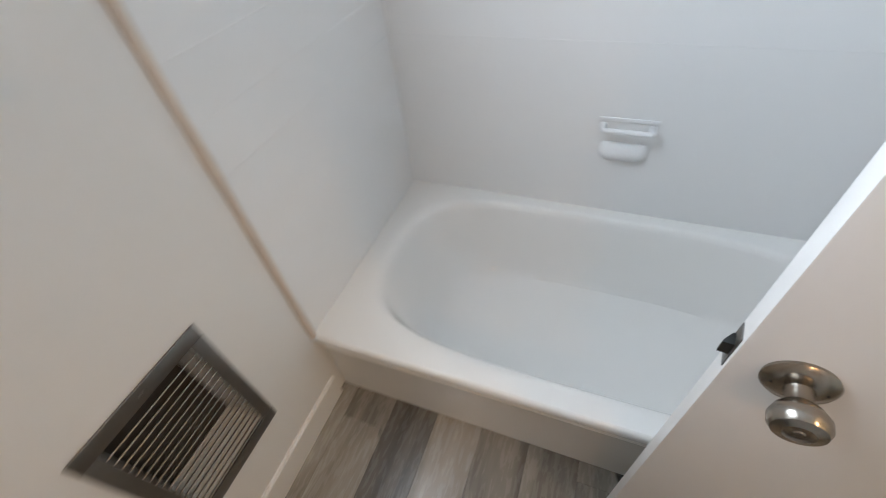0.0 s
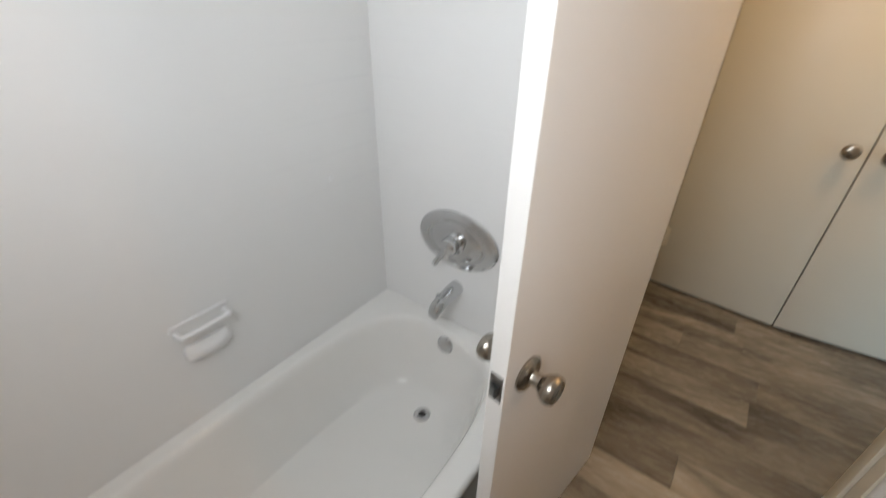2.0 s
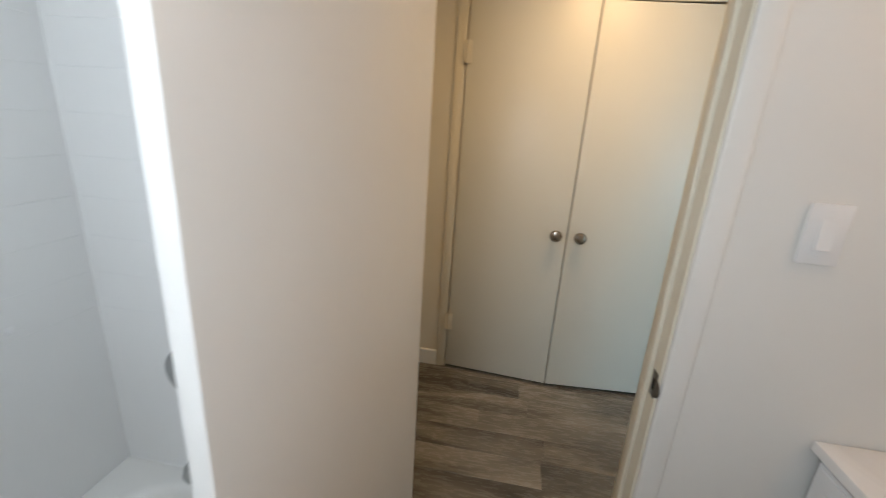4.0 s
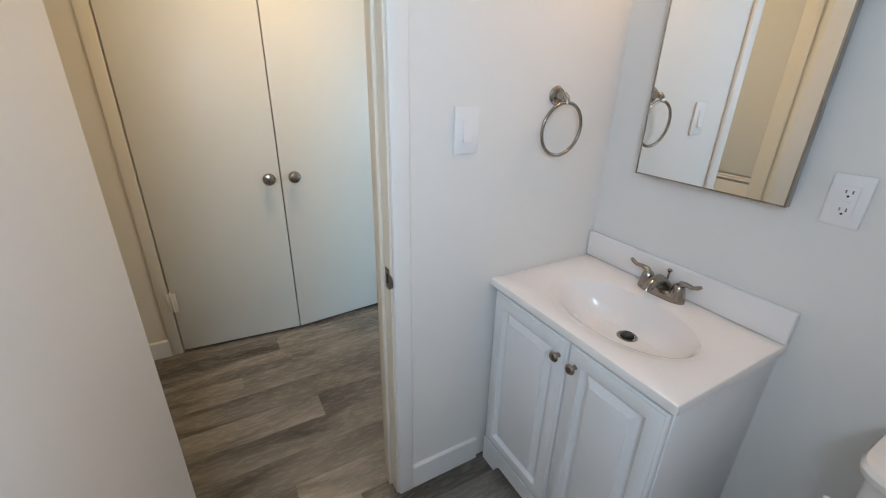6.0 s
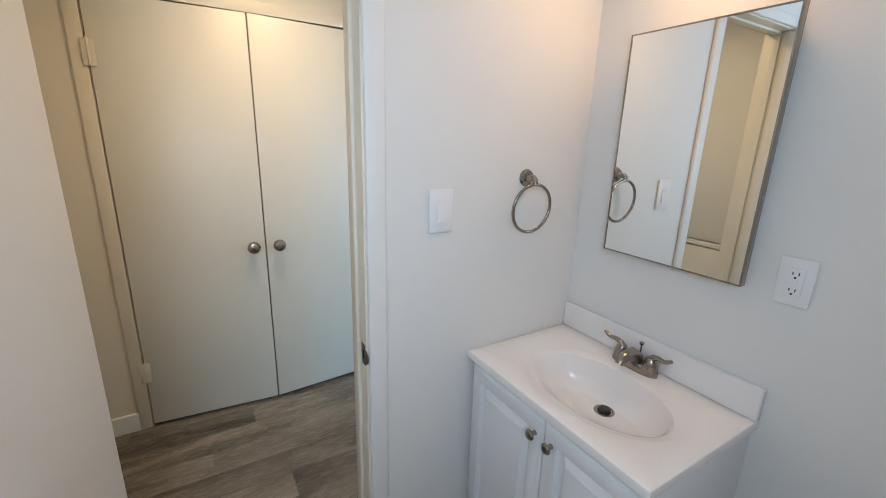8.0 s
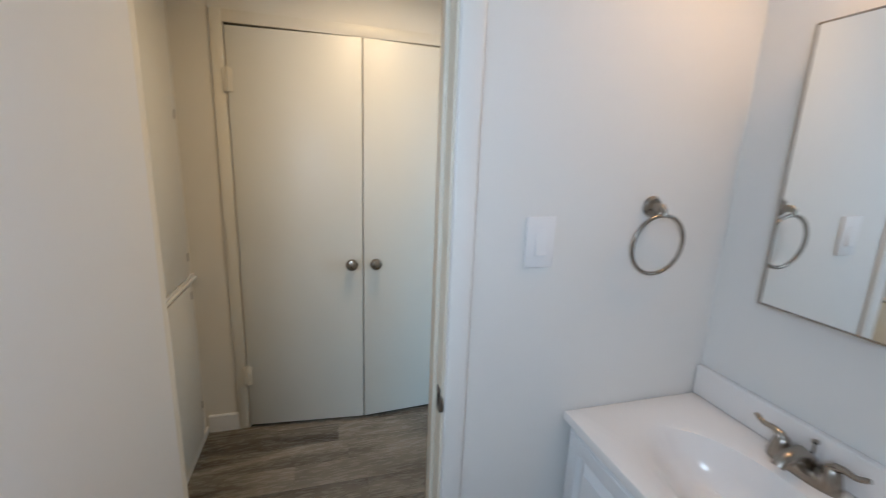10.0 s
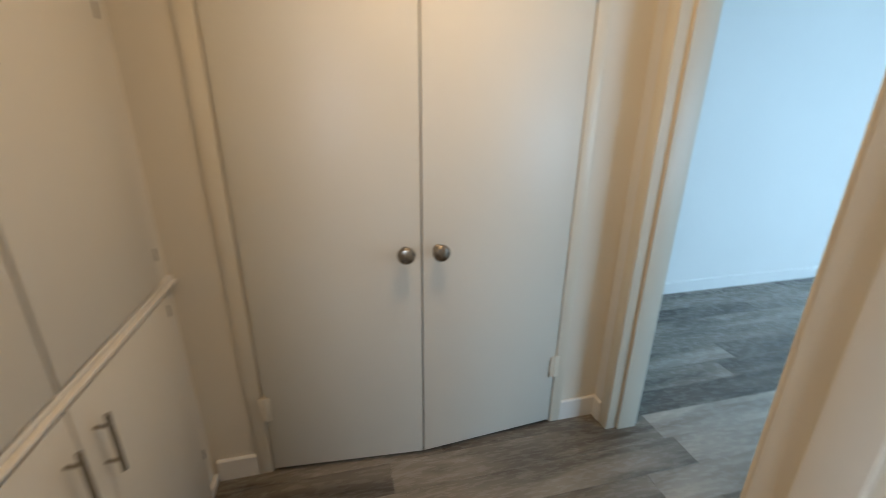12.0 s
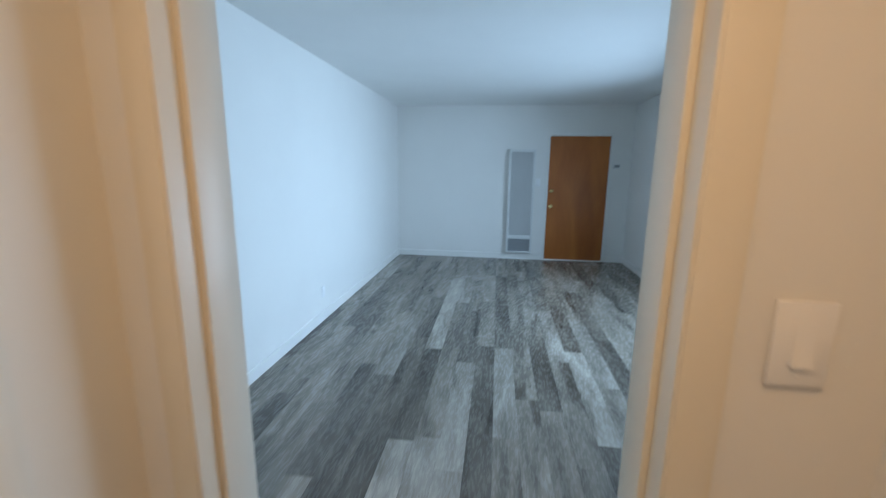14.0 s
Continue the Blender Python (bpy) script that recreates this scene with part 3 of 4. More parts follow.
part("lever", tube([(-0.050, 0.008, -0.012), (-0.060, 0.022, -0.034), (-0.068, 0.036, -0.056), (-0.074, 0.046, -0.074), (-0.075, 0.048, -0.078)], [0.016, 0.012, 0.010, 0.011, 0.008]), CHROME, valve)
for dy, dz in ((0.105, 0.012), (-0.105, -0.012)):
    part("screw", moved(lathe([(0, 0.0015), (0.005, 0.0015), (0.006, 0)], "-x", 14), -0.0165, dy, dz), CHROME, valve)

cap = thing("wall_plug", "small white plastic plug on the tub surround", "plug", Matrix.Translation((0.811, 0.970, 0.917)))
part("plug", lathe([(0, 0.004), (0.006, 0.004), (0.009, 0.0025), (0.010, 0)], "-y", 20), PLASTIC, cap)

spout = thing("tub_spout", "chrome tub spout on the plumbing wall", "tub spout", Matrix.Translation((EAST - 0.006, 0.604, 0.505)))
bm = bmesh.new()
sections = [(0.0, 0.0, 0.030, 0.030), (-0.03, -0.001, 0.029, 0.029), (-0.075, -0.006, 0.028, 0.026), (-0.11, -0.012, 0.027, 0.025), (-0.135, -0.022, 0.025, 0.025), (-0.145, -0.034, 0.021, 0.020)]
loft([[(x, ry * math.cos(2 * math.pi * k / 24), z + rz * math.sin(2 * math.pi * k / 24)) for k in range(24)] for x, z, ry, rz in sections], bm=bm)
part("spout", bm, CHROME, spout)
part("diverter", moved(lathe([(0.004, 0), (0.004, 0.016), (0.008, 0.018), (0.008, 0.024), (0, 0.026)], "z", 16), -0.115, 0, 0.012), CHROME, spout)

dish = thing("soap_dish", "white soap dish with a towel bar on the tub wall", "soap dish")
DX0, DX1, DY = 0.229, 0.377, 0.970
part("bar", tube([(DX0 + 0.006, DY, 0.655), (DX0 + 0.006, DY - 0.030, 0.655), (DX0 + 0.008, DY - 0.036, 0.655), (DX1 - 0.008, DY - 0.036, 0.655), (DX1 - 0.006, DY - 0.030, 0.655), (DX1 - 0.006, DY, 0.655)], 0.0075, 12), PLASTIC, dish)
part("back_rail", boxed(DX0 - 0.006, DY - 0.006, 0.669, DX1 + 0.006, DY, 0.681, bevel=0.003), PLASTIC, dish)
bm = bmesh.new()
rows = []
for k, (z, grow) in enumerate(((0.600, 0.050), (0.592, 0.056), (0.575, 0.059), (0.558, 0.057), (0.545, 0.048), (0.538, 0.036))):
    depth = (0.010, 0.018, 0.026, 0.025, 0.016, 0.0)[k]
    rows.append([(0.303 + grow * 1.15 * math.cos(math.pi * n / 20), DY - depth * math.sin(math.pi * n / 20) ** 0.6, z) for n in range(21)])
loft_rows = [[bm.verts.new(p) for p in r] for r in rows]
for a, b in zip(loft_rows, loft_rows[1:]):
    for n in range(20):
        bm.faces.new((a[n], a[n + 1], b[n + 1], b[n]))
bm.faces.new(loft_rows[0])
part("dish", bm, PLASTIC, dish)

# wall vent
vent = thing("wall_vent", "dull steel return-air vent grille low on the wall", "vent", Matrix.Translation((WEST, -0.130, 0.490)))
VW, VH = 0.136, 0.212
for a, b, c, d in ((-VW, VW, VH - 0.036, VH), (-VW, VW, -VH, -VH + 0.036), (-VW, -VW + 0.034, -VH + 0.036, VH - 0.036), (VW - 0.034, VW, -VH + 0.036, VH - 0.036)):
    part("frame", boxed(0.001, a, c, 0.007, b, d, bevel=0.002), STEEL, vent)
# flat sheet closing the hole, its dark colour standing for unlit depth
part("duct", boxed(-0.118, -VW + 0.034, -VH + 0.034, -0.112, VW - 0.034, VH - 0.034), DUCT_SHADE, vent, "dark brown sheet standing for the shaded duct depth")
for k in range(17):
    z = -VH + 0.046 + k * 0.0200
    part("slat", moved(boxed(-0.006, -VW + 0.034, -0.0009, 0.006, VW - 0.034, 0.0009), 0.0045, 0, z, 0, -42, 0), STEEL, vent)
for z in (-VH + 0.018, VH - 0.018):
    part("screw", moved(lathe([(0, 0.002), (0.004, 0.0015), (0.005, 0)], "x", 12), 0.007, 0, z), STEEL, vent)


# switches and outlets
def switch_plate(name, where, rz, label):
    """A decorator switch; local x is outwards."""
    ob = thing(name, label, "light switch", where @ Matrix.Rotation(radians(rz), 4, "Z"))
    part("backing", boxed(0, -0.0345, -0.0585, 0.003, 0.0345, 0.0585), PLASTIC, ob)
    part("plate", boxed(0.0026, -0.039, -0.063, 0.0085, 0.039, 0.063, bevel=0.0018, segments=2), PLASTIC, ob)
    part("bezel", boxed(0.006, -0.0165, -0.034, 0.0092, 0.0155, 0.033, bevel=0.0008), PLASTIC, ob)
    bm = bmesh.new()
    outline = [(0.0085, -0.031), (0.0165, -0.031), (0.0115, 0.002), (0.0098, 0.031), (0.0085, 0.031)]
    a, b = ([bm.verts.new((u, y, v)) for u, v in outline] for y in (-0.0135, 0.0135))
    for k in range(5):
        n = (k + 1) % 5
        bm.faces.new((a[k], a[n], b[n], b[k]))
    bm.faces.new(a[::-1])
    bm.faces.new(b)
    part("rocker", bm, PLASTIC, ob)
    for z in (-0.048, 0.048):
        part("screw", moved(lathe([(0, 0.001), (0.0025, 0.0008), (0.003, 0)], "x", 10), 0.0083, 0, z), PLASTIC, ob)
    return ob


switch_plate("light_switch", Matrix.Translation((EAST, -0.824, 1.295)), 180, "white rocker light switch on the bathroom wall")
switch_plate("light_switch", Matrix.Translation((1.286, HALL_S, 1.291)), 90, "rocker light switch beside the living room opening")
outlet = thing("wall_outlet", "white GFCI double outlet beside the mirror", "outlet", Matrix.Translation((0.374, MIRROR_Y, 1.196)) @ Matrix.Rotation(radians(90), 4, "Z"))
part("backing", boxed(0, -0.032, -0.0535, 0.003, 0.032, 0.0535), PLASTIC, outlet)
part("plate", boxed(0.0024, -0.0365, -0.058, 0.0078, 0.0365, 0.058, bevel=0.002, segments=2), PLASTIC, outlet)
face = part("socket_face", boxed(0.006, -0.0175, -0.034, 0.0098, 0.0175, 0.034, bevel=0.001), PLASTIC, outlet)
for z in (0.019, -0.021):
    for y, h in ((0.006, 0.0040), (-0.006, 0.0033)):
        part("slot", boxed(0.0095, y - 0.0012, z - h + 0.002, 0.0102, y + 0.0012, z + h + 0.002), DARK, face)
    part("ground_hole", moved(lathe([(0, 0.0003), (0.0026, 0.0003), (0.0026, 0)], "x", 12), 0.0099, 0, z - 0.008), DARK, face)
part("test_button", boxed(0.0096, -0.007, 0.0010, 0.0108, 0.007, 0.0045, bevel=0.0005), PLASTIC, face)
part("reset_button", boxed(0.0096, -0.007, -0.0045, 0.0108, 0.007, -0.0010, bevel=0.0005), PLASTIC, face)

# towel ring
ring = thing("towel_ring", "brushed nickel towel ring on the bathroom wall", "towel ring", Matrix.Translation((EAST, -1.145, 1.384)))
part("base", lathe([(0, 0), (0.027, 0), (0.028, 0.004), (0.024, 0.008), (0.022, 0.014), (0.013, 0.018), (0.0105, 0.03), (0.0105, 0.040), (0, 0.041)], "-x", 32), NICKEL, ring)
part("arm", tube([(-0.034, 0, 0.004), (-0.047, 0, -0.006), (-0.050, 0, -0.022)], [0.0095, 0.009, 0.0075]), NICKEL, ring)
part("hoop", tube([(-0.047 + 0.006 * (1 - math.cos(a)) , 0.078 * math.sin(a), -0.0955 + 0.078 * math.cos(a)) for a in [2 * math.pi * k / 48 for k in range(48)]], 0.0052, 12, closed=True), NICKEL, ring)

# small hooks
for where, turn, label in (((0.262, MIRROR_Y, 1.518), 90, "small brushed nickel hook high on the wall by the mirror"), ((WEST, -0.005, 1.185), 0, "small brushed nickel hook on the wall over the vent")):
    hook = thing("wall_hook", label, "hook", Matrix.Translation(where) @ Matrix.Rotation(radians(turn), 4, "Z"))
    part("base", lathe([(0, 0), (0.020, 0), (0.021, 0.003), (0.016, 0.007), (0.009, 0.011), (0.008, 0.022), (0, 0.023)], "x", 24), NICKEL, hook)
    part("prong", tube([(0.018, 0, 0.0), (0.034, 0, -0.006), (0.042, 0, 0.004), (0.043, 0, 0.016)], [0.007, 0.0065, 0.006, 0.0065]), NICKEL, hook)

# medicine cabinet mirror
mirror = thing("mirror_cabinet", "frameless mirror cabinet with thin steel edges over the sink", "mirror", Matrix.Translation((0.672, MIRROR_Y, 1.484)))
MW, MH = 0.207, 0.324
part("body", boxed(-MW + 0.022, 0, -MH + 0.022, MW - 0.022, 0.035, MH - 0.022), HEATER, mirror, "white painted cabinet body")
part("glass", boxed(-MW + 0.004, 0.036, -MH + 0.004, MW - 0.004, 0.0465, MH - 0.004), MIRROR, mirror, "clear mirror glass")
for a, b, c, d in ((-MW, -MW + 0.004, -MH, MH), (MW - 0.004, MW, -MH, MH), (-MW + 0.004, MW - 0.004, MH - 0.004, MH), (-MW + 0.004, MW - 0.004, -MH, -MH + 0.004)):
    part("edge", boxed(a, 0.024, c, b, 0.0485, d, bevel=0.0008), NICKEL, mirror)

# vanity cabinet with two raised-panel doors
vanity = thing("vanity_cabinet", "white two-door bathroom vanity cabinet with raised panels", "cabinet")
VX0, VX1, VF, VB, VT = 0.384, 1.020, -0.955, MIRROR_Y, 0.782
FACE = VF - 0.019
part("side_panel", boxed(VX0, VB, 0.0, VX0 + 0.016, FACE, VT, bevel=0.001), THERMOFOIL, vanity)
part("side_panel", boxed(VX1 - 0.016, VB, 0.0, VX1, FACE, VT, bevel=0.001), THERMOFOIL, vanity)
part("back_panel", boxed(VX0 + 0.016, VB, 0.09, VX1 - 0.016, VB + 0.012, VT), THERMOFOIL, vanity)
part("shelf", boxed(VX0 + 0.016, VB + 0.012, 0.09, VX1 - 0.016, FACE, 0.105), THERMOFOIL, vanity)
part("top_rail", boxed(VX0 + 0.016, FACE - 0.022, VT - 0.06, VX1 - 0.016, FACE - 0.004, VT), THERMOFOIL, vanity)
foot = [(VX0, 0.0), (VX0 + 0.075, 0.0), (VX0 + 0.082, 0.022), (VX0 + 0.105, 0.045), (VX1 - 0.105, 0.045), (VX1 - 0.082, 0.022), (VX1 - 0.075, 0.0), (VX1, 0.0), (VX1, 0.112), (VX0, 0.112)]
part("bottom_rail", extrude_outline(foot, "y", FACE, FACE + 0.015), THERMOFOIL, vanity)


def panel_door(x0, x1, z0, z1, y, parent, name="door"):
    """A raised-panel door, its face towards +y."""
    bm = bmesh.new()
    steps = [(0.0, 0.0), (0.0, 0.0115), (0.0015, 0.0135), (0.0075, 0.0155), (0.0085, 0.0180), (0.0105, 0.019), (0.046, 0.019), (0.048, 0.018), (0.054, 0.0075), (0.059, 0.0045), (0.064, 0.0045), (0.083, 0.0165), (0.0838, 0.0190), (0.087, 0.0200)]
    rings = [[(x0 + i, y + d, z0 + i), (x1 - i, y + d, z0 + i), (x1 - i, y + d, z1 - i), (x0 + i, y + d, z1 - i)] for i, d in steps]
    loft(rings, bm=bm)
    bm.faces.new([v for v in bm.verts if abs(v.co.y - y) < 1e-6][:4])
    return part(name, bm, THERMOFOIL, parent)


SEAM = 0.680
left = panel_door(SEAM + 0.0018, VX1 - 0.003, 0.116, VT - 0.009, FACE, vanity)
right = panel_door(VX0 + 0.003, SEAM - 0.0018, 0.116, VT - 0.009, FACE, vanity)
CAB_KNOB = [(0, 0), (0.008, 0), (0.006, 0.004), (0.0055, 0.010), (0.009, 0.014), (0.0155, 0.018), (0.0155, 0.021), (0.011, 0.0255), (0, 0.027)]
part("knob", moved(lathe(CAB_KNOB, "y", 24), SEAM + 0.030, VF, 0.716), NICKEL, left, "small brushed nickel knob")
part("knob", moved(lathe(CAB_KNOB, "y", 24), SEAM - 0.032, VF, 0.716), NICKEL, right, "small brushed nickel knob")

# sink top: slab with an oval bowl, splash at the wall
top = thing("bathroom_sink", "white cultured marble vanity top with moulded oval sink", "sink")
TX0, TX1, TY0, TY1, TZ = 0.372, 1.036, MIRROR_Y, -0.947, 0.814
BX, BY, RX, RY = 0.692, -1.160, 0.232, 0.150


def oval(grow, z, count=72, dx=0.0, dy=0.0):
    return [(BX + dx + (RX + grow) * math.cos(2 * math.pi * k / count), BY + dy + (RY + grow) * math.sin(2 * math.pi * k / count), z) for k in range(count)]


def slab_ring(i, z):
    ring = []
    for k in range(72):
        c, s = math.cos(2 * math.pi * k / 72), math.sin(2 * math.pi * k / 72)
        w, h = (TX1 - TX0) / 2 - i, (TY1 - TY0) / 2 - i
        m = max(abs(c) * 1.0, abs(s) * 1.0)
        ring.append(((TX0 + TX1) / 2 + w * c / m, (TY0 + TY1) / 2 + h * s / m, z))
    return ring


bm = loft([slab_ring(0.030, TZ - 0.026), slab_ring(0.0, TZ - 0.0255), slab_ring(0.0, TZ - 0.006), slab_ring(0.002, TZ - 0.002), slab_ring(0.006, TZ),
           oval(0.020, TZ, dy=0.004), oval(0.014, TZ - 0.003, dy=0.003), oval(0.004, TZ - 0.005), oval(-0.006, TZ - 0.010, dy=-0.003), oval(-0.023, TZ - 0.032, dy=-0.015), oval(-0.046, TZ - 0.066, dy=-0.030), oval(-0.075, TZ - 0.095, dy=-0.044),
           oval(-0.105, TZ - 0.108, dy=-0.056), oval(-0.122, TZ - 0.1125, dy=-0.066)])
part("basin", bm, MARBLE, top)
part("backsplash", boxed(TX0, MIRROR_Y, TZ, TX1, MIRROR_Y + 0.022, 0.906, bevel=0.004, segments=3), MARBLE, top)
sink_drain = part("drain", moved(lathe([(0.022, -0.001), (0.024, 0.002), (0.028, 0.0025), (0.031, 0.0)], "z", 32), BX, BY - 0.066, TZ - 0.1125), NICKEL, top, "metal drain ring")
part("stopper", moved(lathe([(0.0, 0.012), (0.013, 0.0115), (0.0175, 0.008), (0.0175, 0.005), (0.008, 0.001)], "z", 28), BX, BY - 0.066, TZ - 0.1125), LATCH, sink_drain)
part("drain_hole", moved(lathe([(0, 0.0005), (0.0215, 0.0005), (0.0215, 0)], "z", 24), BX, BY - 0.066, TZ - 0.1125), DARK, sink_drain)

faucet = thing("faucet", "brushed nickel two-handle centerset bathroom faucet", "faucet", Matrix.Translation((0.700, -1.358, TZ)))
bm = bmesh.new()
loft([[((0.078 - i) * math.copysign(abs(math.cos(a)) ** 0.75, math.cos(a)), (0.027 - i * 0.7) * math.copysign(abs(math.sin(a)) ** 0.9, math.sin(a)), z)
       for a in [2 * math.pi * k / 40 for k in range(40)]] for i, z in ((0, 0), (0, 0.014), (0.003, 0.021), (0.012, 0.027))], bm=bm)
part("base", bm, NICKEL, faucet)
for side in (-1, 1):
    handle = part("handle", moved(lathe([(0.024, 0.012), (0.0225, 0.026), (0.019, 0.040), (0.0165, 0.050), (0.012, 0.056), (0, 0.058)], "z", 28), side * 0.0515), NICKEL, faucet)
    lever = part("lever", tube([(side * 0.047, 0, 0.045), (side * 0.058, 0.002, 0.060), (side * 0.074, 0.004, 0.066), (side * 0.094, 0.006, 0.065), (side * 0.106, 0.007, 0.071), (side * 0.116, 0.008, 0.078)], [0.011, 0.0105, 0.0075, 0.0062, 0.0065, 0.0050]), NICKEL, handle)
part("spout", tube([(0, -0.006, 0.012), (0, 0.000, 0.034), (0, 0.022, 0.052), (0, 0.052, 0.052), (0, 0.074, 0.042), (0, 0.082, 0.030)], [0.024, 0.023, 0.020, 0.0165, 0.0145, 0.013], 20), NICKEL, faucet)
part("lift_rod", tube([(0, -0.022, 0.015), (0, -0.022, 0.070), (0, -0.022, 0.072), (0, -0.022, 0.078), (0, -0.022, 0.080)], [0.0025, 0.0025, 0.006, 0.0075, 0.006], 12), NICKEL, faucet)

# toilet beside the vanity
toilet = thing("toilet", "white porcelain two-piece toilet beside the vanity", "toilet", Matrix.Translation((-0.080, MIRROR_Y + 0.022, 0)))


def rounded(w, y0, y1, z, power=6.0, count=48):
    out = []
    for k in range(count):
        c, s = math.cos(2 * math.pi * k / count), math.sin(2 * math.pi * k / count)
        out.append((w * math.copysign(abs(c) ** (2 / power), c), (y0 + y1) / 2 + (y1 - y0) / 2 * math.copysign(abs(s) ** (2 / power), s), z))
    return out


part("tank", loft([rounded(0.180, 0.03, 0.19, 0.385), rounded(0.196, 0.02, 0.205, 0.40), rounded(0.205, 0.016, 0.212, 0.55), rounded(0.212, 0.014, 0.216, 0.735)]), PORCELAIN, toilet)
part("tank_lid", loft([rounded(0.218, 0.010, 0.224, 0.735, 5), rounded(0.226, 0.006, 0.234, 0.741, 5), rounded(0.228, 0.004, 0.237, 0.756, 5), rounded(0.224, 0.008, 0.232, 0.768, 5), rounded(0.212, 0.018, 0.220, 0.774, 5)]), PORCELAIN, toilet)
part("flush_lever", tube([(0.150, 0.212, 0.690), (0.150, 0.240, 0.690), (0.165, 0.247, 0.688), (0.200, 0.250, 0.680), (0.236, 0.250, 0.672)], [0.010, 0.010, 0.009, 0.008, 0.0085]), PLASTIC, toilet, "white flush lever")
part("bowl", loft([rounded(0.105, 0.10, 0.56, 0.0, 3), rounded(0.100, 0.10, 0.54, 0.10, 3), rounded(0.125, 0.08, 0.60, 0.22, 2.6), rounded(0.172, 0.05, 0.68, 0.34, 2.4), rounded(0.182, 0.03, 0.70, 0.385, 2.4)]), PORCELAIN, toilet)
part("seat", loft([rounded(0.180, 0.225, 0.705, 0.386, 2.3), rounded(0.186, 0.22, 0.712, 0.394, 2.3), rounded(0.184, 0.22, 0.710, 0.406, 2.3)]), PLASTIC, toilet)
part("seat_cover", loft([rounded(0.182, 0.22, 0.708, 0.407, 2.3), rounded(0.184, 0.22, 0.710, 0.416, 2.3), rounded(0.170, 0.235, 0.695, 0.423, 2.3)]), PLASTIC, toilet)

# ---- hall: built-in linen cabinet ----
linen = thing("linen_cabinet", "cream built-in linen cabinet with four flush doors", "cabinet")
KX0, KX1 = HALL_W, HALL_E
bm = bmesh.new()
for x0, x1, z0, z1 in ((KX0, KX0 + 0.055, 0, CEIL), (KX1 - 0.11, KX1, 0, CEIL), (KX0 + 0.055, KX1 - 0.11, 0, 0.07), (KX0 + 0.055, KX1 - 0.11, 0.84, 0.91), (KX0 + 0.055, KX1 - 0.11, 2.36, CEIL)):
    box(bm, x0, HALL_N - 0.020, z0, x1, HALL_N, z1)
part("face_frame", bm, CABINET, linen)
# added near-black sheet, so the seams between the doors look shaded
part("seam_shade", boxed(KX0 + 0.05, HALL_N - 0.006, 0.06, KX1 - 0.05, HALL_N - 0.001, 2.38), DARK, linen)
part("shoe_strip", boxed(KX0 + 0.02, HALL_N - 0.036, 0, KX1, HALL_N - 0.020, 0.035, bevel=0.006, segments=3), TRIM, linen)
bm = boxed(KX0, HALL_N - 0.046, 0.862, KX1, HALL_N - 0.020, 0.874, bevel=0.004)
box(bm, KX0, HALL_N - 0.036, 0.874, KX1, HALL_N - 0.020, 0.890, bevel=0.005)
part("rail_moulding", bm, TRIM, linen)
KS = 1.752
for x0, x1, hx in ((KX0 + 0.035, KS - 0.004, KS - 0.050), (KS + 0.004, KX1 - 0.095, KS + 0.056)):
    for z0, z1, hz in ((0.042, 0.852, 0.715), (0.900, 2.385, 1.555)):
        d = part("door", boxed(x0, HALL_N - 0.040, z0, x1, HALL_N - 0.021, z1, bevel=0.003), CABINET, linen)
        y = HALL_N - 0.040
        bm = tube([(hx, y - 0.030, hz - 0.078), (hx, y - 0.030, hz + 0.078)], 0.006, 12)
        for dz in (-0.048, 0.048):
            tube([(hx, y, hz + dz), (hx, y - 0.030, hz + dz)], 0.0045, 10, bm)
        part("handle", bm, NICKEL, d, "brushed nickel bar handle")
        for z in ((z0 + 0.18, z1 - 0.05) if z0 < 0.5 else (z0 + 0.09, 1.63)):
            hx2 = x1 + 0.001 if x0 > KS else x0 - 0.001
            part("hinge", boxed(hx2 - 0.004, y - 0.002, z - 0.019, hx2 + 0.004, y + 0.018, z + 0.019, bevel=0.001), STEEL, d, "small dark hinge")

# ---- living room ----
heater = thing("wall_heater", "tall pale gas wall heater with ribbed grille", "heater", Matrix.Translation((1.332, LIV_S, 0.118)))
HW, HH = 0.212, 1.70
part("casing", boxed(-HW, 0, 0, HW, 0.07, HH, bevel=0.006), HEATER, heater)
part("grille_back", boxed(-HW + 0.035, 0.07, 0.30, HW - 0.035, 0.073, HH - 0.04), GRILLE, heater)
for k in range(15):
    x = -HW + 0.045 + k * (2 * HW - 0.09) / 14
    part("slat", boxed(x - 0.0055, 0.073, 0.30, x + 0.0055, 0.082, HH - 0.04), HEATER, heater)
for a, b, c, d in ((-HW, -HW + 0.035, 0.0, HH), (HW - 0.035, HW, 0.0, HH), (-HW + 0.035, HW - 0.035, HH - 0.04, HH), (-HW + 0.035, HW - 0.035, 0.24, 0.30), (-HW + 0.035, HW - 0.035, 0.0, 0.03)):
    part("frame", boxed(a, 0.07, c, b, 0.092, d, bevel=0.004), HEATER, heater)
part("lower_back", boxed(-HW + 0.035, 0.07, 0.03, HW - 0.035, 0.073, 0.24), GRILLE, heater)
for k in range(9):
    z = 0.045 + k * 0.022
    part("louver", boxed(-HW + 0.035, 0.073, z, HW - 0.035, 0.082, z + 0.007), GRILLE, heater)

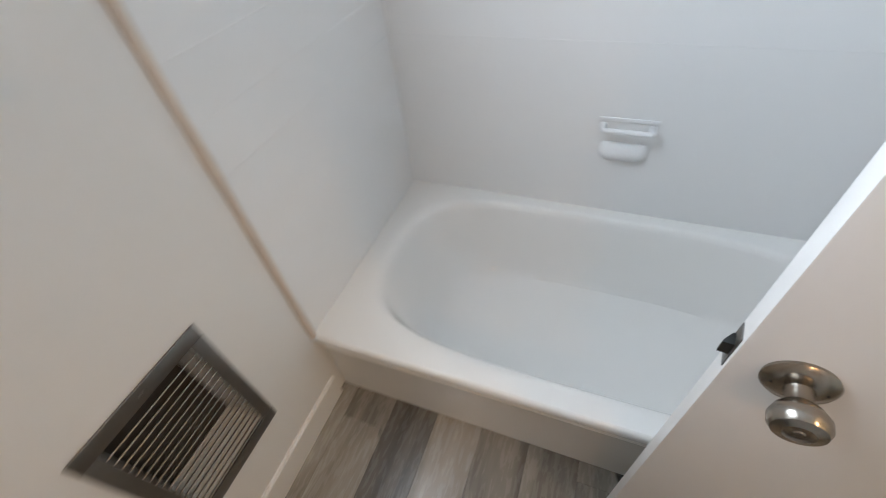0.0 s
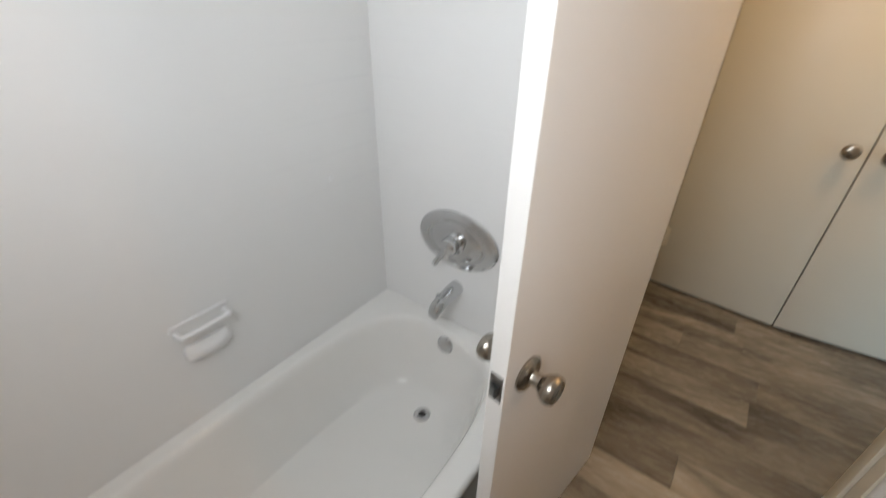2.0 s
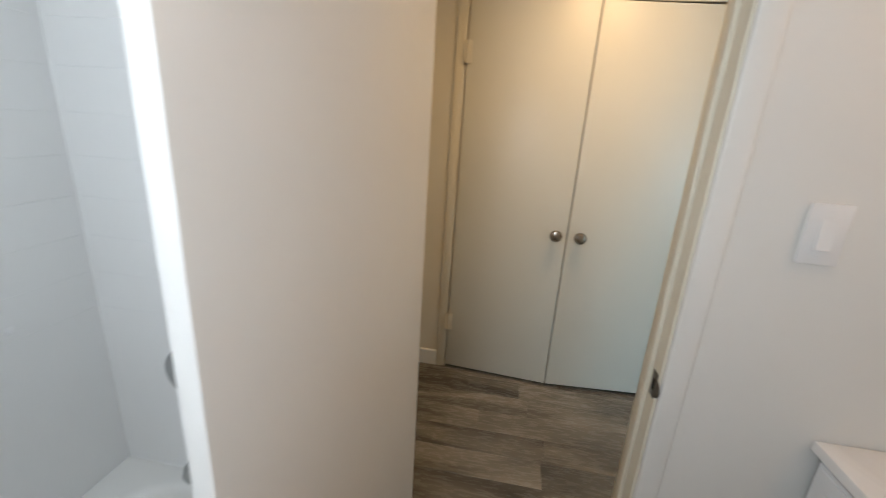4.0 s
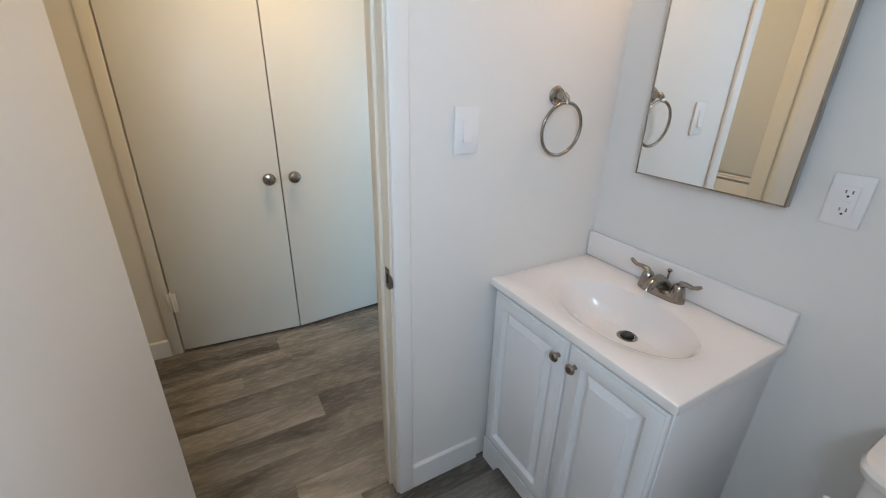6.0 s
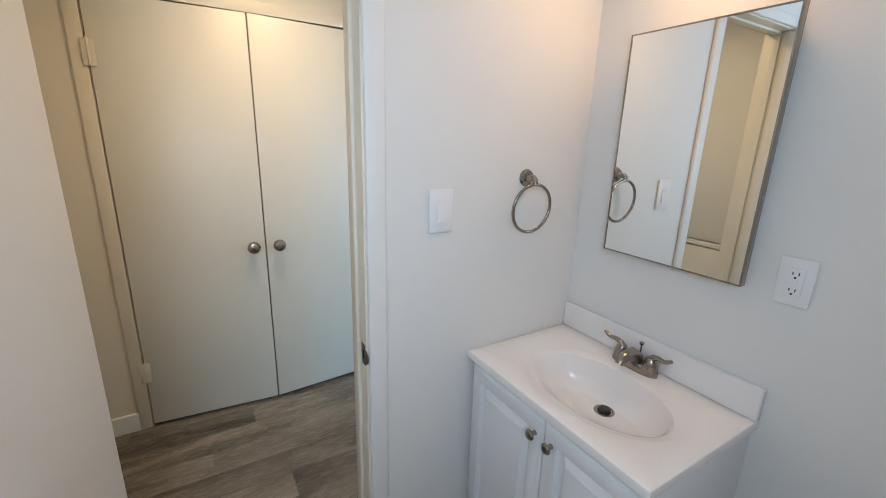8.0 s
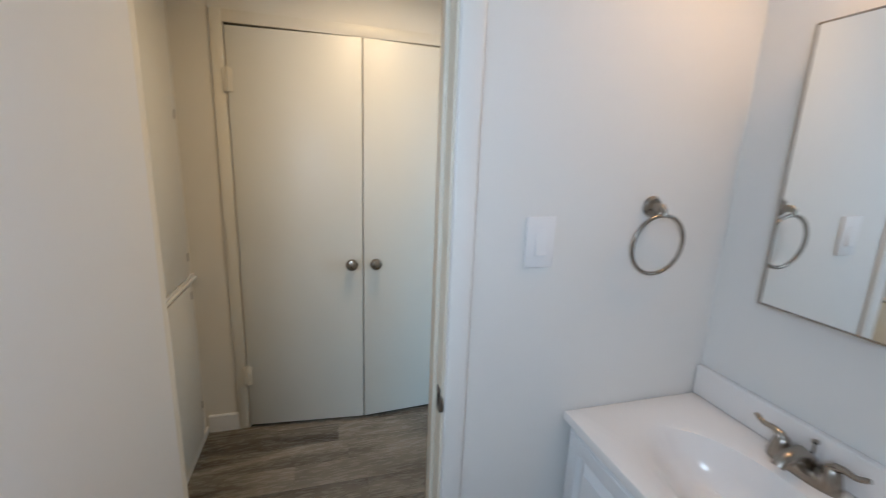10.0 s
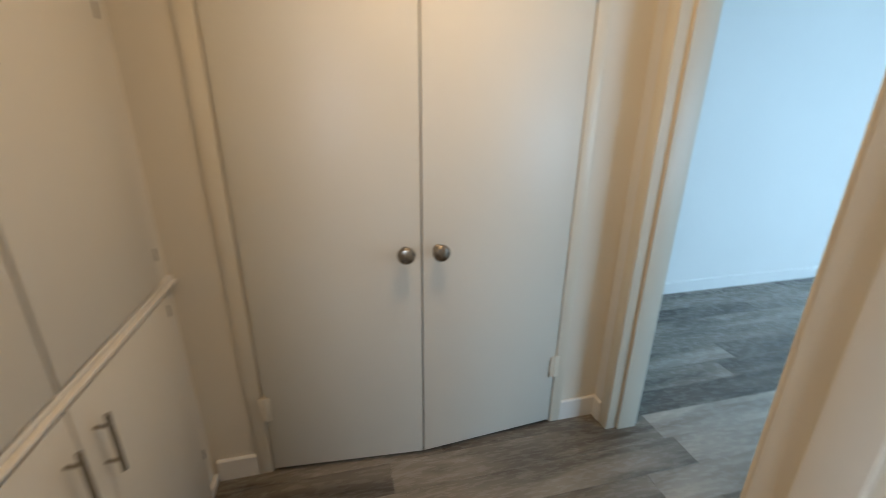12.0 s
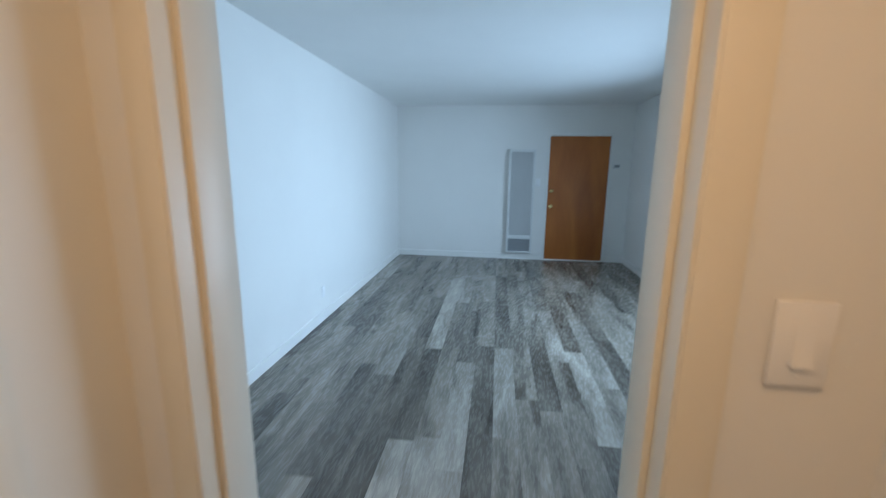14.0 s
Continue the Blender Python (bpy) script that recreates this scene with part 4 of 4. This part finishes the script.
switch_plate("light_switch", Matrix.Translation((1.062, LIV_S, 1.295)), 90, "white light switch between heater and front door")
chime = thing("door_chime", "small grey box on the wall beside the front door", "chime box", Matrix.Translation((-0.150, LIV_S, 1.568)))
part("box", boxed(-0.055, 0, -0.035, 0.055, 0.03, 0.035, bevel=0.006), HEATER, chime)
part("grille", boxed(-0.04, 0.03, -0.02, 0.04, 0.032, 0.02, bevel=0.001), GRILLE, chime)
o2 = thing("wall_outlet", "white outlet low on the long living room wall", "outlet", Matrix.Translation((LIV_E, -4.535, 0.29)) @ Matrix.Rotation(radians(180), 4, "Z"))
part("plate", boxed(0, -0.035, -0.057, 0.006, 0.035, 0.057, bevel=0.003), PLASTIC, o2)
for z in (-0.02, 0.02):
    part("socket_face", boxed(0.005, -0.014, z - 0.013, 0.0085, 0.014, z + 0.013, bevel=0.004), PLASTIC, o2)

# ---- floor planks, running north-south ----
PW, PL = 0.148, 1.22


def plank_mesh(w, length, mat):
    c, t = 0.0006, 0.007
    bm = loft([[(x0, y0, z) for x0, y0 in ((g, g), (w - g, g), (w - g, length - g), (g, length - g))] for g, z in ((0.0002, -t), (0.0002, -c), (0.0002 + c, 0.0))])
    bmesh.ops.recalc_face_normals(bm, faces=bm.faces)
    mesh = bpy.data.meshes.new("plank")
    bm.to_mesh(mesh)
    bm.free()
    mesh.materials.append(mat)
    return mesh


meshes = {}
dice = random.Random(7)
ENDS = {-1: -4.13, 0: -0.265, 3: -0.457, 4: -5.36, 5: -3.81, 7: -4.02, 8: -4.25, 9: -3.52, 13: -4.39}
TONES = {(-1, 0): 0, (0, 0): 2, (0, -1): 1, (3, -4): 2, (3, -3): 0, (4, 0): 1, (4, 1): 2, (4, 2): 2, (4, 3): 1, (4, 4): 2, (5, -1): 2, (5, 0): 0, (5, 1): 0,
         (7, -1): 0, (8, 0): 2, (9, -1): 0, (13, -1): 2}
for col in range(-11, 17):
    x0, x1 = 1.10 + col * PW, 1.10 + (col + 1) * PW
    mid = (x0 + x1) / 2
    spans = []
    if mid < 1.10:
        spans = [(-1.39, 0.24), (LIV_S - 0.03, LIV_N + 0.04)]
        x0 = max(x0, -0.50)
    elif mid < 2.37:
        spans = [(LIV_S - 0.03, 0.35)]
    else:
        spans = [(-1.355, 0.35), (LIV_S - 0.03, LIV_N + 0.04)] if mid < 2.5 else [(LIV_S - 0.03, LIV_N + 0.04)]
        x1 = min(x1, 3.44)
    first = ENDS.get(col, dice.uniform(-1.2, 0))
    for row in range(-8, 6):
        tone = TONES.get((col, row), dice.choice((0, 1, 1, 1, 1, 1, 2, 2)))
        if tone == 0 and mid > 1.10 and first + row * PL > -1.9 and (col, row) not in TONES:
            tone = 1
        for lo, hi in spans:
            y0, y1 = max(first + row * PL, lo), min(first + (row + 1) * PL, hi)
            if y1 - y0 < 0.02:
                continue
            key = (round(x1 - x0, 3), round(y1 - y0, 3), tone)
            if key not in meshes:
                meshes[key] = plank_mesh(x1 - x0, y1 - y0, PLANKS[tone])
            ob = new("plank", meshes[key])
            ob.location, ob.parent = (x0, y0, 0), floor
